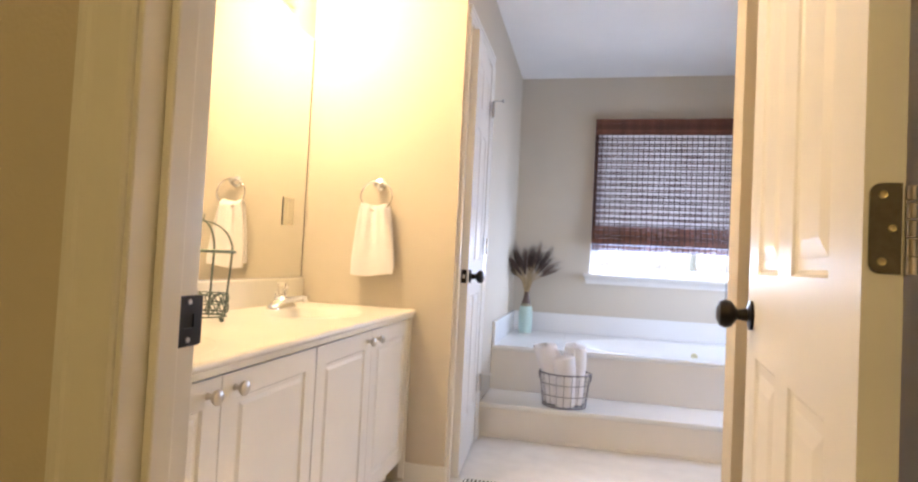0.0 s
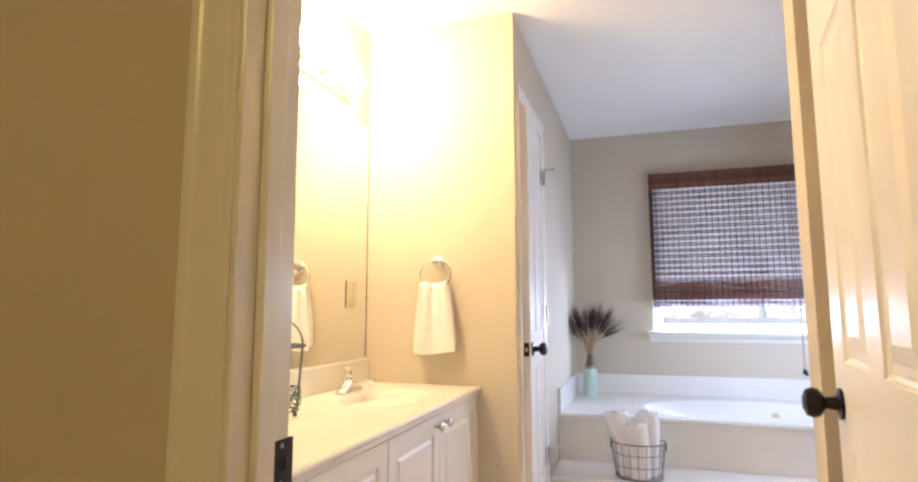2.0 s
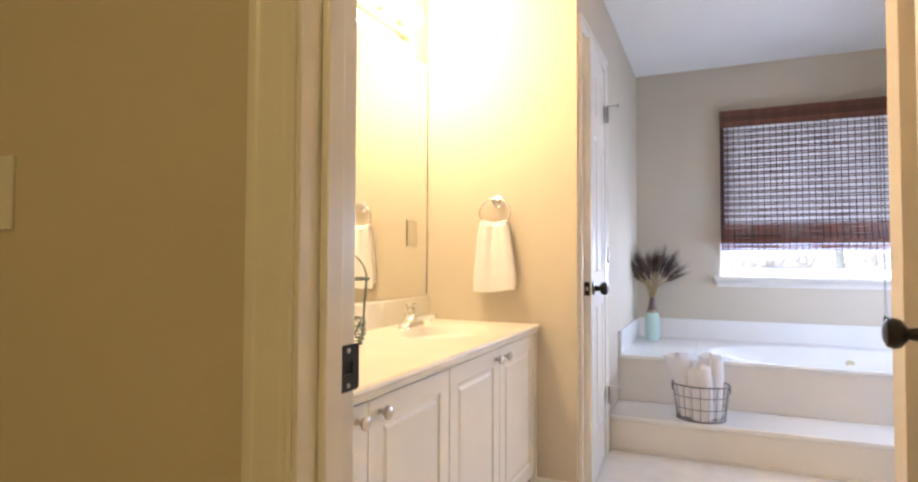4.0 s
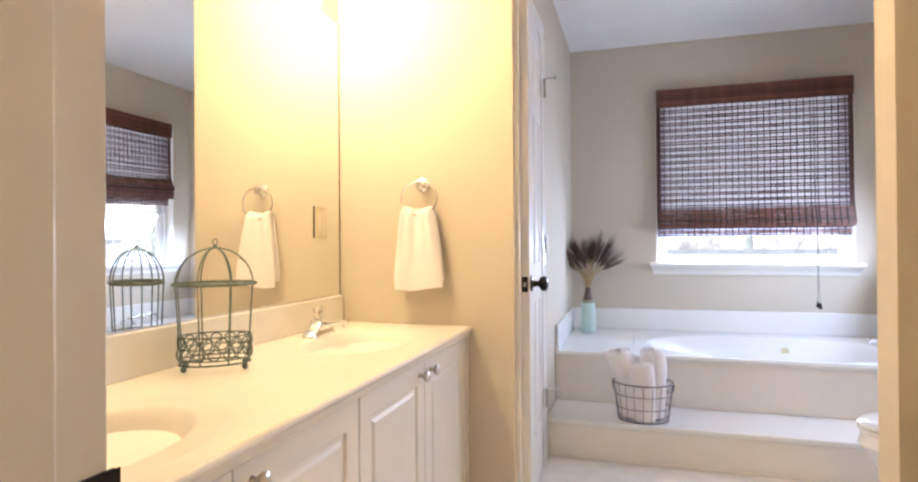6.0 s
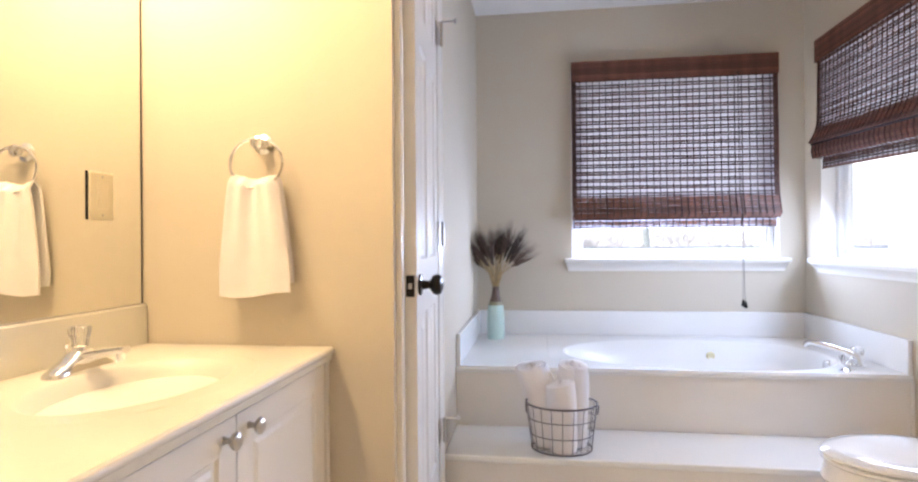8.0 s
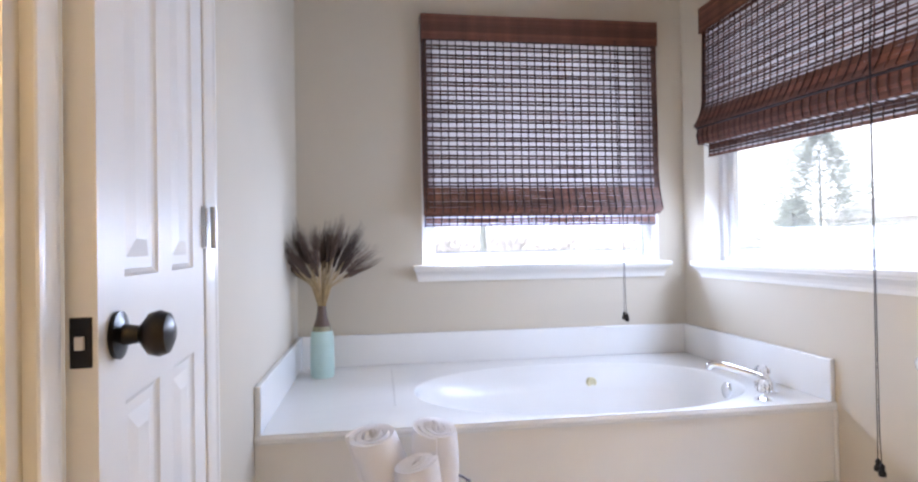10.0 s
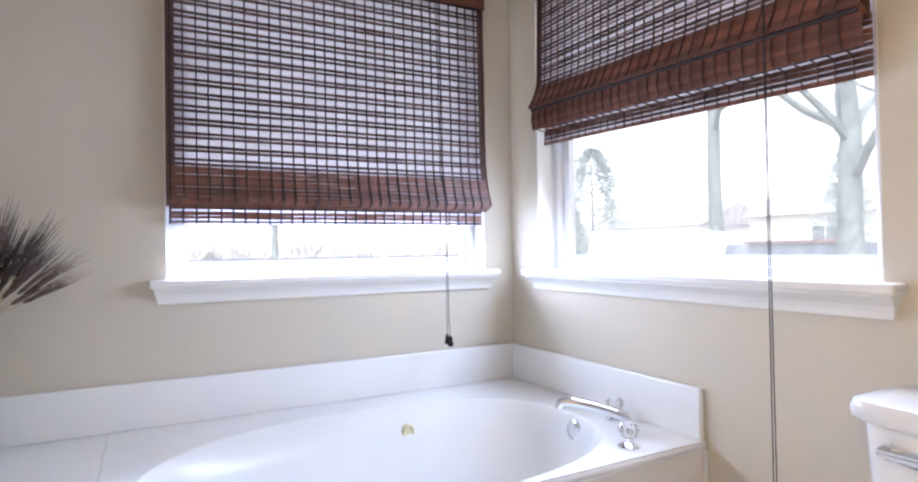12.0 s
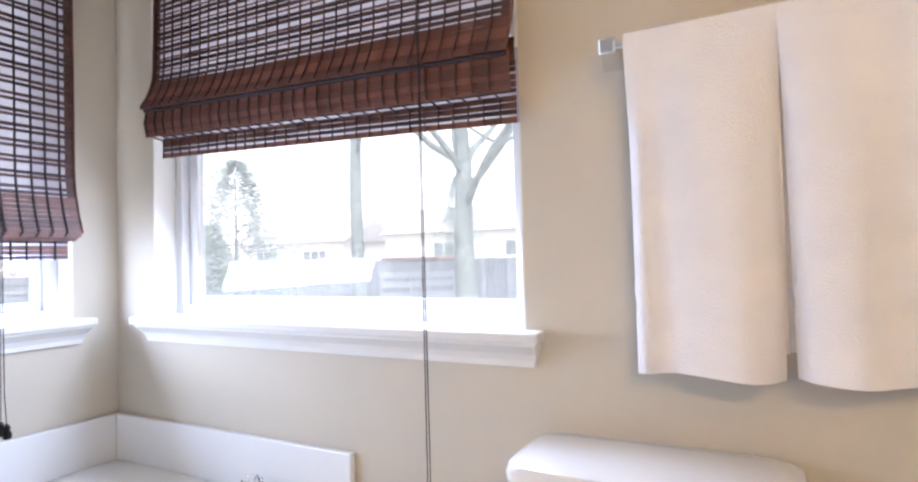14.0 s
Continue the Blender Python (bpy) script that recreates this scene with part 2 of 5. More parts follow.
def tube(bm, pts, r, n=6, closed=False):
    """A round wire along pts."""
    pts = [Vector(p) for p in pts]
    rings = []
    m = len(pts)
    up = None
    for i, p in enumerate(pts):
        a = pts[(i - 1) % m] if (closed or i > 0) else p
        b = pts[(i + 1) % m] if (closed or i < m - 1) else p
        d = (b - a).normalized()
        if up is None:
            up = d.orthogonal().normalized()
        up = (up - d * up.dot(d)).normalized()
        side = d.cross(up)
        rr = r(i / max(1, m - 1)) if callable(r) else r
        rings.append([bm.verts.new(p + rr * (math.cos(2 * math.pi * k / n) * up + math.sin(2 * math.pi * k / n) * side)) for k in range(n)])
    pairs = list(zip(rings, rings[1:])) + ([(rings[-1], rings[0])] if closed else [])
    for a, b in pairs:
        for k in range(n):
            bm.faces.new((a[k], a[(k + 1) % n], b[(k + 1) % n], b[k]))
    if not closed:
        bm.faces.new(rings[0])
        bm.faces.new(rings[-1])
    return bm


def loft(bm, rings, cap=(True, True)):
    vs = [[bm.verts.new(p) for p in ring] for ring in rings]
    n = len(vs[0])
    for a, b in zip(vs, vs[1:]):
        for k in range(n):
            bm.faces.new((a[k], a[(k + 1) % n], b[(k + 1) % n], b[k]))
    if cap[0]:
        bm.faces.new(vs[0])
    if cap[1]:
        bm.faces.new(vs[-1])
    return bm


def wall(name, lo, hi, normal, holes, mat, label, bm=None):
    """A slab with through openings. normal 'x' or 'y'; holes are (u0, u1, z0, z1) along the wall."""
    bm = bmesh.new()
    a = 1 if normal == "x" else 0
    us = sorted({lo[a], hi[a], *[h[0] for h in holes], *[h[1] for h in holes]})
    zs = sorted({lo[2], hi[2], *[h[2] for h in holes], *[h[3] for h in holes]})
    solid = {}
    for i in range(len(us) - 1):
        for j in range(len(zs) - 1):
            cu, cz = (us[i] + us[i + 1]) / 2, (zs[j] + zs[j + 1]) / 2
            solid[i, j] = not any(h[0] < cu < h[1] and h[2] < cz < h[3] for h in holes)
    d0, d1 = (lo[0], hi[0]) if normal == "x" else (lo[1], hi[1])

    def V(u, d, z):
        return bm.verts.new((d, u, z) if normal == "x" else (u, d, z))

    def quad(*ps):
        bm.faces.new([V(*p) for p in ps])

    for (i, j), s in solid.items():
        if not s:
            continue
        u0, u1, z0, z1 = us[i], us[i + 1], zs[j], zs[j + 1]
        quad((u0, d0, z0), (u1, d0, z0), (u1, d0, z1), (u0, d0, z1))
        quad((u0, d1, z0), (u0, d1, z1), (u1, d1, z1), (u1, d1, z0))
        if not solid.get((i - 1, j)):
            quad((u0, d0, z0), (u0, d0, z1), (u0, d1, z1), (u0, d1, z0))
        if not solid.get((i + 1, j)):
            quad((u1, d0, z0), (u1, d1, z0), (u1, d1, z1), (u1, d0, z1))
        if not solid.get((i, j - 1)):
            quad((u0, d0, z0), (u0, d1, z0), (u1, d1, z0), (u1, d0, z0))
        if not solid.get((i, j + 1)):
            quad((u0, d0, z1), (u1, d0, z1), (u1, d1, z1), (u0, d1, z1))
    bmesh.ops.remove_doubles(bm, verts=bm.verts, dist=1e-5)
    return structure(name, bm, mat, label, "wall")


# ---- structure ----
CEIL_Z = 2.44
LW, TW, BW = -1.918, -2.12, -3.95      # closet wall face, towel wall face, bath face of the entrance wall
MW = -2.642                            # face of the wall behind the vanity
AO = (-1.338, -0.140, 0.915, 2.06)     # opening of the back window
BO = (-1.432, -0.190, 0.915, 2.06)     # opening of the side window

structure("floor", bx((-2.80, -4.06, -0.10), (0.12, 0.12, 0.0)), FLOORM, "pale greyish beige vinyl bathroom floor", "floor")
structure("floor_bedroom", bx((-4.6, -7.62, -0.10), (0.9, -4.063, 0.003)), CARPET, "tan bedroom carpet outside the bathroom door", "floor")
structure("ceiling", bx((-2.80, -4.06, CEIL_Z), (0.12, 0.12, CEIL_Z + 0.1)), CEIL, "flat white painted bathroom ceiling", "ceiling")
structure("ceiling_bedroom", bx((-4.6, -7.62, CEIL_Z), (0.9, -4.063, CEIL_Z + 0.1)), CEIL, "flat white painted bedroom ceiling", "ceiling")
wall("wall_back", (-2.06, 0.0, 0.0), (0.16, 0.16, CEIL_Z), "y", [AO], PAINT, "beige painted wall behind the bathtub with a window")
wall("wall_side", (0.0, -2.585, 0.0), (0.16, 0.0, CEIL_Z), "x", [BO], PAINT, "beige painted wall with a window above the toilet side")
wall("wall_closet", (LW - 0.115, TW, 0.0), (LW, 0.0, CEIL_Z), "x", [(-2.026, -1.465, 0.0, 2.045)], PAINT, "beige painted wall with a narrow closet door")
wall("wall_towel", (-2.78, TW, 0.0), (LW - 0.115, TW + 0.115, CEIL_Z), "y", [], PAINT, "beige painted end wall beside the vanity")
wall("wall_vanity", (-2.78, -4.06, 0.0), (MW, TW, CEIL_Z), "x", [], PAINT, "beige painted wall behind the vanity mirror")
wall("wall_entrance", (-4.6, -4.06, 0.0), (0.9, BW, CEIL_Z), "y", [(-1.836, -1.030, 0.0, 2.045)], PAINT, "beige painted wall with the bathroom doorway")
wall("wall_partition", (-0.92, -2.70, 0.0), (0.16, -2.585, CEIL_Z), "y", [], PAINT, "beige painted stub wall shielding the toilet")
wall("wall_vestibule", (-0.80, BW, 0.0), (-0.68, -2.70, CEIL_Z), "x", [], PAINT, "beige painted wall behind the open door")
wall("wall_bedroom_left", (-4.6, -7.62, 0.0), (-4.5, -4.06, CEIL_Z), "x", [], PAINT, "beige painted bedroom side wall")
wall("wall_bedroom_right", (0.8, -7.62, 0.0), (0.9, -4.06, CEIL_Z), "x", [], PAINT, "beige painted bedroom side wall")
wall("wall_bedroom_rear", (-4.5, -7.62, 0.0), (0.8, -7.5, CEIL_Z), "y", [], PAINT, "beige painted bedroom rear wall")
wall("wall_closet_rear", (-2.9, TW + 0.115, 0.0), (-2.8, 0.0, CEIL_Z), "x", [], PAINT, "plain rear wall inside the closet")

# ---- trim ----


def baseboard(name, lo, hi):
    structure(name, bx(lo, hi, 0.004), TRIM, "white painted wooden baseboard", "baseboard")


baseboard("baseboard_1", (-2.10, TW - 0.014, 0.0), (LW + 0.013, TW, 0.085))
baseboard("baseboard_2", (-0.014, -2.583, 0.0), (0.0, -1.36, 0.085))
baseboard("baseboard_3", (-0.934, -2.70, 0.0), (-0.92, -2.585, 0.085))
baseboard("baseboard_4", (LW, -1.40, 0.0), (LW + 0.013, -1.352, 0.085))
baseboard("baseboard_5", (-4.5, -4.074, 0.003), (-1.91, -4.06, 0.088))


def casing_leg(bm, normal, face, out, u0, u1, z0, z1):
    """A stepped, moulded casing board. The thick edge is at u0."""
    s = 1 if out > 0 else -1
    w = u1 - u0
    prof = ((0.0, 0.0), (0.0, 0.014), (0.04, 0.0165), (0.12, 0.017), (0.22, 0.0165), (0.28, 0.0145), (0.36, 0.0135), (0.60, 0.0122), (0.78, 0.0108), (0.86, 0.0095), (0.95, 0.0085), (1.0, 0.006), (1.0, 0.0))
    if normal == "x":
        loft(bm, [[(face + s * t, u0 + w * f, z) for f, t in prof] for z in (z0, z1)])
    else:
        loft(bm, [[(u0 + w * f, face + s * t, z) for f, t in prof] for z in (z0, z1)])
    return bm


# closet door: frame in the wall, slab hinged at its far edge and standing ajar
frame_c = structure("door_frame_closet", casing_leg(bmesh.new(), "x", LW, 1, -2.093, -2.031, 0.0, 2.05), TRIM, "white moulded casing round the narrow closet door", "door frame")
part("casing", casing_leg(bmesh.new(), "x", LW, 1, -1.400, -1.462, 0.0, 2.05), TRIM, frame_c)
b = bmesh.new()
for a0, a1, t in ((2.05, 2.071, 0.010), (2.071, 2.094, 0.013), (2.094, 2.112, 0.017)):
    box(b, (LW, -2.093, a0), (LW + t, -1.400, a1), 0.003)
part("head_casing", b, TRIM, frame_c)
b = bx((LW - 0.115, -2.046, 0), (LW, -2.0262, 2.03), 0.002)
box(b, (LW - 0.115, -1.465, 0), (LW, -1.4455, 2.03), 0.002)
box(b, (LW - 0.07, -2.026, 0), (LW - 0.04, -2.016, 2.03), 0.002)
part("jamb", b, TRIM, frame_c)


def raised_panel(bm, plane, s, u0, u1, z0, z1, axis="x", depth=0.007, edge=0.026):
    """A sunk border with a raised field, on one face of a door. s is the outward sign."""
    def P(u, d, z):
        return (plane + s * d, u, z) if axis == "x" else (u, plane + s * d, z)
    k = [(0.0, 0.001), (0.010, -depth), (edge, -depth), (edge + 0.022, -0.0005)]
    rings = []
    for inset, d in k:
        rings.append([P(u0 + inset, d, z0 + inset), P(u1 - inset, d, z0 + inset), P(u1 - inset, d, z1 - inset), P(u0 + inset, d, z1 - inset)])
    return loft(bm, rings, (False, True))


def six_panel_slab(w, h, t):
    """A slab from the hinge line (0, 0) along -y, its front at x=0 facing +x, back at -t; both faces carry six panels."""
    bm = bmesh.new()
    st, mid = 0.105 * w / 0.66, 0.09 * w / 0.66
    cols = [(-w + st, -w / 2 - mid / 2), (-w / 2 + mid / 2, -st)]
    rows = [(0.22, 0.80), (0.965, 1.60), (1.71, h - 0.11)]
    holes = [(c0, c1, r0, r1) for c0, c1 in cols for r0, r1 in rows]
    us = sorted({-w, 0.0, *[c for h_ in holes for c in h_[:2]]})
    zs = sorted({0.0, h, *[c for h_ in holes for c in h_[2:]]})
    for s, x in ((1, 0.0), (-1, -t)):
        for i in range(len(us) - 1):
            for j in range(len(zs) - 1):
                cu, cz = (us[i] + us[i + 1]) / 2, (zs[j] + zs[j + 1]) / 2
                if not any(q[0] < cu < q[1] and q[2] < cz < q[3] for q in holes):
                    bm.faces.new([bm.verts.new(p) for p in ((x, us[i], zs[j]), (x, us[i + 1], zs[j]), (x, us[i + 1], zs[j + 1]), (x, us[i], zs[j + 1]))])
        for q in holes:
            k = [(0.0, 0.0), (0.004, 0.004), (0.010, 0.0065), (0.026, 0.0065), (0.052, 0.001)]
            rings = [[(x - s * d, q[0] + a, q[2] + a), (x - s * d, q[1] - a, q[2] + a), (x - s * d, q[1] - a, q[3] - a), (x - s * d, q[0] + a, q[3] - a)] for a, d in k]
            loft(bm, rings, (False, True))
    for p in (((0, -w, 0), (-t, -w, 0), (-t, -w, h), (0, -w, h)), ((0, 0, 0), (0, 0, h), (-t, 0, h), (-t, 0, 0)),
              ((0, -w, 0), (0, 0, 0), (-t, 0, 0), (-t, -w, 0)), ((0, -w, h), (-t, -w, h), (-t, 0, h), (0, 0, h))):
        bm.faces.new([bm.verts.new(q) for q in p])
    bmesh.ops.remove_doubles(bm, verts=bm.verts, dist=1e-5)
    return bm


def turned(parent, name, bm, mat, m, label="", smooth=False):
    """A part drawn about its hinge, then turned into place by m (world)."""
    bmesh.ops.transform(bm, matrix=m, verts=bm.verts)
    return part(name, bm, mat, parent, label, smooth)


def knob_set(parent, m, x, s, y, z, mat):
    k = turned(parent, "knob", lathe(bmesh.new(), [(0.030, 0.0), (0.031, s * 0.006), (0.014, s * 0.010), (0.011, s * 0.028), (0.016, s * 0.032), (0.027, s * 0.040), (0.030, s * 0.052), (0.026, s * 0.063), (0.012, s * 0.069)], (x, y, z), 28, "x"), mat, m, "oil-rubbed bronze round door knob", True)
    return k


# closet slab
mc = pose(LW + 0.004, -1.468, 0.008, 0, 0, 3.8)
door_c = thing("door_closet", (LW, -1.468, 0.0), "white six-panel narrow closet door standing slightly ajar", "door", kind="structure")
turned(door_c, "slab", six_panel_slab(0.550, 2.02, 0.035), DOORP, mc)
knob_set(door_c, mc, 0.0, 1, -0.493, 0.892, BLACK)
b = bx((-0.030, -0.5525, 0.862), (-0.006, -0.549, 0.922), 0.0012)
turned(door_c, "latch_plate", b, BLACK, mc, "dark bronze latch plate")
turned(door_c, "latch_bolt", bx((-0.023, -0.558, 0.884), (-0.013, -0.5526, 0.900), 0.001), NICKEL, mc)
for z in (0.318, 1.055, 1.805):
    hg = thing("door_hinge", (LW + 0.01, -1.462, z), "satin metal hinge on the closet door", "hinge", "closet door hinges")
    b = lathe(bmesh.new(), [(0.0065, -0.0445), (0.0065, 0.0445)], (LW + 0.024, -1.461, z), 12)
    part("knuckle", b, STEEL, hg, smooth=True)
    part("leaf", bx((LW + 0.0195, -1.459, z - 0.0445), (LW + 0.0225, -1.441, z + 0.0445), 0.001), STEEL, hg)
    part("leaf", bx((LW + 0.006, -1.486, z - 0.0445), (LW + 0.0075, -1.464, z + 0.0445), 0.0005), STEEL, hg)
    if z != 1.055:
        b = lathe(bmesh.new(), [(0.0035, 0.0), (0.0035, 0.045), (0.010, 0.046), (0.010, 0.056)], (LW + 0.026, -1.461, z + 0.046), 12, "x")
        part("door_stop", b, WHITEP if z < 1 else STEEL, hg, "hinge pin door stop with a rubber tip", True)

# entrance doorway: jambs, stops, casings on both sides
JL, JR = -1.816, -1.050
frame_e = structure("door_frame_entrance", bx((JL - 0.02, -4.062, 0), (JL, BW + 0.002, 2.045), 0.002), TRIM, "white painted jamb and moulded casing of the bathroom doorway", "door frame")
part("jamb", bx((JR, -4.062, 0), (JR + 0.02, BW + 0.002, 2.045), 0.002), TRIM, frame_e)
part("head_jamb", bx((JL, -4.062, 2.025), (JR, BW + 0.002, 2.045), 0.002), TRIM, frame_e)
part("door_stop", bx((JL, -4.025, 0), (JL + 0.011, -3.990, 2.025), 0.003), TRIM, frame_e)
part("door_stop", bx((JR - 0.011, -4.025, 0), (JR, -3.990, 2.025), 0.003), TRIM, frame_e)
for face, out in ((-4.06, -1), (BW, 1)):
    part("casing", casing_leg(bmesh.new(), "y", face, out, JL - 0.069, JL - 0.006, 0.0, 2.05), TRIM, frame_e)
    part("casing", casing_leg(bmesh.new(), "y", face, out, JR + 0.069, JR + 0.006, 0.0, 2.05), TRIM, frame_e)
    b = bmesh.new()
    for a0, a1, t in ((2.05, 2.069, 0.010), (2.069, 2.092, 0.013), (2.092, 2.112, 0.017)):
        box(b, (JL - 0.069, face, a0), (JR + 0.069, face + out * t, a1), 0.003)
    part("head_casing", b, TRIM, frame_e)
sp = thing("strike_plate", (JL, -3.962, 0.885), "dark bronze strike plate on the white door jamb", "strike plate")
b = bmesh.new()
for lo, hi in (((JL, -3.985, 0.855), (JL + 0.0022, -3.945, 0.877)), ((JL, -3.985, 0.893), (JL + 0.0022, -3.945, 0.915)), ((JL, -3.985, 0.877), (JL + 0.0022, -3.974, 0.893)), ((JL, -3.956, 0.877), (JL + 0.0022, -3.945, 0.893))):
    box(b, lo, hi)
part("plate", b, BLACK, sp)
part("lip", bx((JL + 0.0002, -3.9449, 0.856), (JL + 0.0018, -3.940, 0.914), 0.0005), BLACK, sp)
# a thin near-black plate paints the shade inside the strike hole
part("painted_hole_shade", bx((JL + 0.0001, -3.974, 0.877), (JL + 0.0008, -3.956, 0.893)), DARKV, sp)
for z in (0.8625, 0.9075):
    part("screw", lathe(bmesh.new(), [(0.0035, 0.002), (0.0030, 0.0034)], (JL, -3.965, z), 10, "x"), STEEL, sp)

# entrance door, open against the vestibule
DA = -6.5
me_ = pose(JR - 0.045, BW + 0.030, 0.008, 0, 0, 180 + DA)
door_e = thing("door_entrance", (JR - 0.02, BW + 0.01, 0.0), "white six-panel bathroom door standing wide open", "door", kind="structure")
turned(door_e, "slab", six_panel_slab(0.735, 2.02, 0.035), DOORP, me_)
knob_set(door_e, me_, 0.0, 1, -0.675, 0.880, BLACK)
knob_set(door_e, me_, -0.035, -1, -0.675, 0.880, BLACK)
for z in (0.31, 1.025, 1.79):
    hg = thing("door_hinge", (JR, BW, z), "dark bronze hinge with round screws on the open door's edge", "hinge", "entrance door hinges")
    # leaf with round corners on the door's edge
    b = bmesh.new()
    ring = []
    for cx, cz, a0 in ((-0.011, 0.0345, 90), (-0.011, -0.0345, 180)):
        for k in range(7):
            a = radians(a0 + 15 * k)
            ring.append((cx + 0.010 * math.cos(a), 0.0022, z - 0.008 + cz + 0.010 * math.sin(a)))
    ring += [(0.006, 0.0022, z - 0.008 - 0.0445), (0.006, 0.0022, z - 0.008 + 0.0445)]
    ring = [(-0.010 - q[0] - 0.016, q[1], q[2]) for q in ring]
    loft(b, [ring, [(q[0], 0.0, q[2]) for q in ring]])
    bmesh.ops.transform(b, matrix=me_, verts=b.verts)
    part("leaf", b, HINGEM, hg)
    for dx, dz in ((-0.016, 0.033), (-0.024, 0.0), (-0.016, -0.033)):
        b = lathe(bmesh.new(), [(0.0042, 0.0022), (0.0036, 0.0032), (0.0018, 0.0026)], (dx, 0, z - 0.008 + dz), 12, "y")
        bmesh.ops.transform(b, matrix=me_, verts=b.verts)
        part("screw", b, BRASS, hg, "dull brass screw", smooth=True)
    b = bmesh.new()
    for k in range(5):
        lathe(b, [(0.0062, z - 0.008 - 0.0445 + 0.018 * k), (0.0062, z - 0.008 - 0.0445 + 0.0172 * (k + 1))], (-0.040, 0.003, 0), 12)
    bmesh.ops.transform(b, matrix=me_, verts=b.verts)
    part("knuckle", b, NICKEL, hg, smooth=True)

# ---- windows ----


def window(name, P, W, z0, z1, label):
    """P(u, d, z) maps width, depth out into the room (negative: into the wall) and height to the world."""
    def pb(u0, u1, d0, d1, a, c, bev=0.003):
        return bx(P(u0, d0, a), P(u1, d1, c), bev)

    win = structure(name, pb(0, 0.035, -0.145, -0.075, z0, z1), VINYL, label, "window")
    part("window_frame", pb(W - 0.035, W, -0.145, -0.075, z0, z1), VINYL, win)
    part("window_frame", pb(0.035, W - 0.035, -0.145, -0.075, z0, z0 + 0.030), VINYL, win)
    part("window_frame", pb(0.035, W - 0.035, -0.145, -0.075, z1 - 0.035, z1), VINYL, win)
    part("sash", pb(0.035, 0.075, -0.130, -0.100, z0 + 0.030, z1 - 0.035), VINYL, win)
    part("sash", pb(W - 0.060, W - 0.035, -0.130, -0.100, z0 + 0.030, z1 - 0.035), VINYL, win)
    part("sash", pb(0.075, W - 0.060, -0.130, -0.100, z0 + 0.030, z0 + 0.058), VINYL, win)
    g = part("pane", bx(P(0.075, -0.118, z0 + 0.058), P(W - 0.060, -0.114, z1 - 0.035)), PANE, win)
    g.visible_shadow = False
    # reveals and stool with a moulded apron
    part("reveal", pb(0, 0.004, -0.075, 0.0, z0, z1, 0), TRIM, win)
    part("reveal", pb(W - 0.004, W, -0.075, 0.0, z0, z1, 0), TRIM, win)
    part("window_sill", pb(-0.045, W + 0.045, 0.001, 0.058, z0 - 0.020, z0 + 0.004, 0.006), TRIM, win)
    part("window_sill", pb(0.004, W - 0.004, -0.075, 0.001, z0 - 0.010, z0 + 0.004, 0), TRIM, win)
    ap = bmesh.new()
    prof = [(0.0, -0.020), (0.046, -0.020), (0.046, -0.026), (0.036, -0.034), (0.022, -0.046), (0.014, -0.060), (0.012, -0.074), (0.0, -0.074)]
    loft(ap, [[P(-0.036 + 0.30 * max(0.0, -0.020 - z), d, z0 + z) for d, z in prof], [P(W + 0.036 - 0.30 * max(0.0, -0.020 - z), d, z0 + z) for d, z in prof]])
    part("apron", ap, TRIM, win)
    return win


def PA(u, d, z):
    return (AO[0] + u, -d, z)


def PB(u, d, z):
    return (-d, BO[1] - u, z)


window("window_1", PA, AO[1] - AO[0], AO[2], AO[3], "white vinyl window with moulded sill above the bathtub")
window("window_2", PB, BO[1] - BO[0], BO[2], BO[3], "white vinyl window with moulded sill overlooking the yard")

# ---- woven blinds ----


def reed_mesh(name, P, W, h, t, seed, mat=REED):
    """A long flat reed, slightly uneven, centred on its own middle."""
    rnd = random.Random(seed)
    c = Vector(P(W / 2, 0, 0))
    bm = bmesh.new()
    rings = []
    n = 14
    for k in range(n + 1):
        u = W * k / n
        dz, hh = rnd.uniform(-0.0007, 0.0007), h * rnd.uniform(0.85, 1.15)
        rings.append([Vector(P(u, -t / 2, dz - hh / 2)) - c, Vector(P(u, t / 2, dz - hh / 2)) - c, Vector(P(u, t / 2, dz + hh / 2)) - c, Vector(P(u, -t / 2, dz + hh / 2)) - c])
    loft(bm, rings)
    return mesh_of(name, bm, mat)


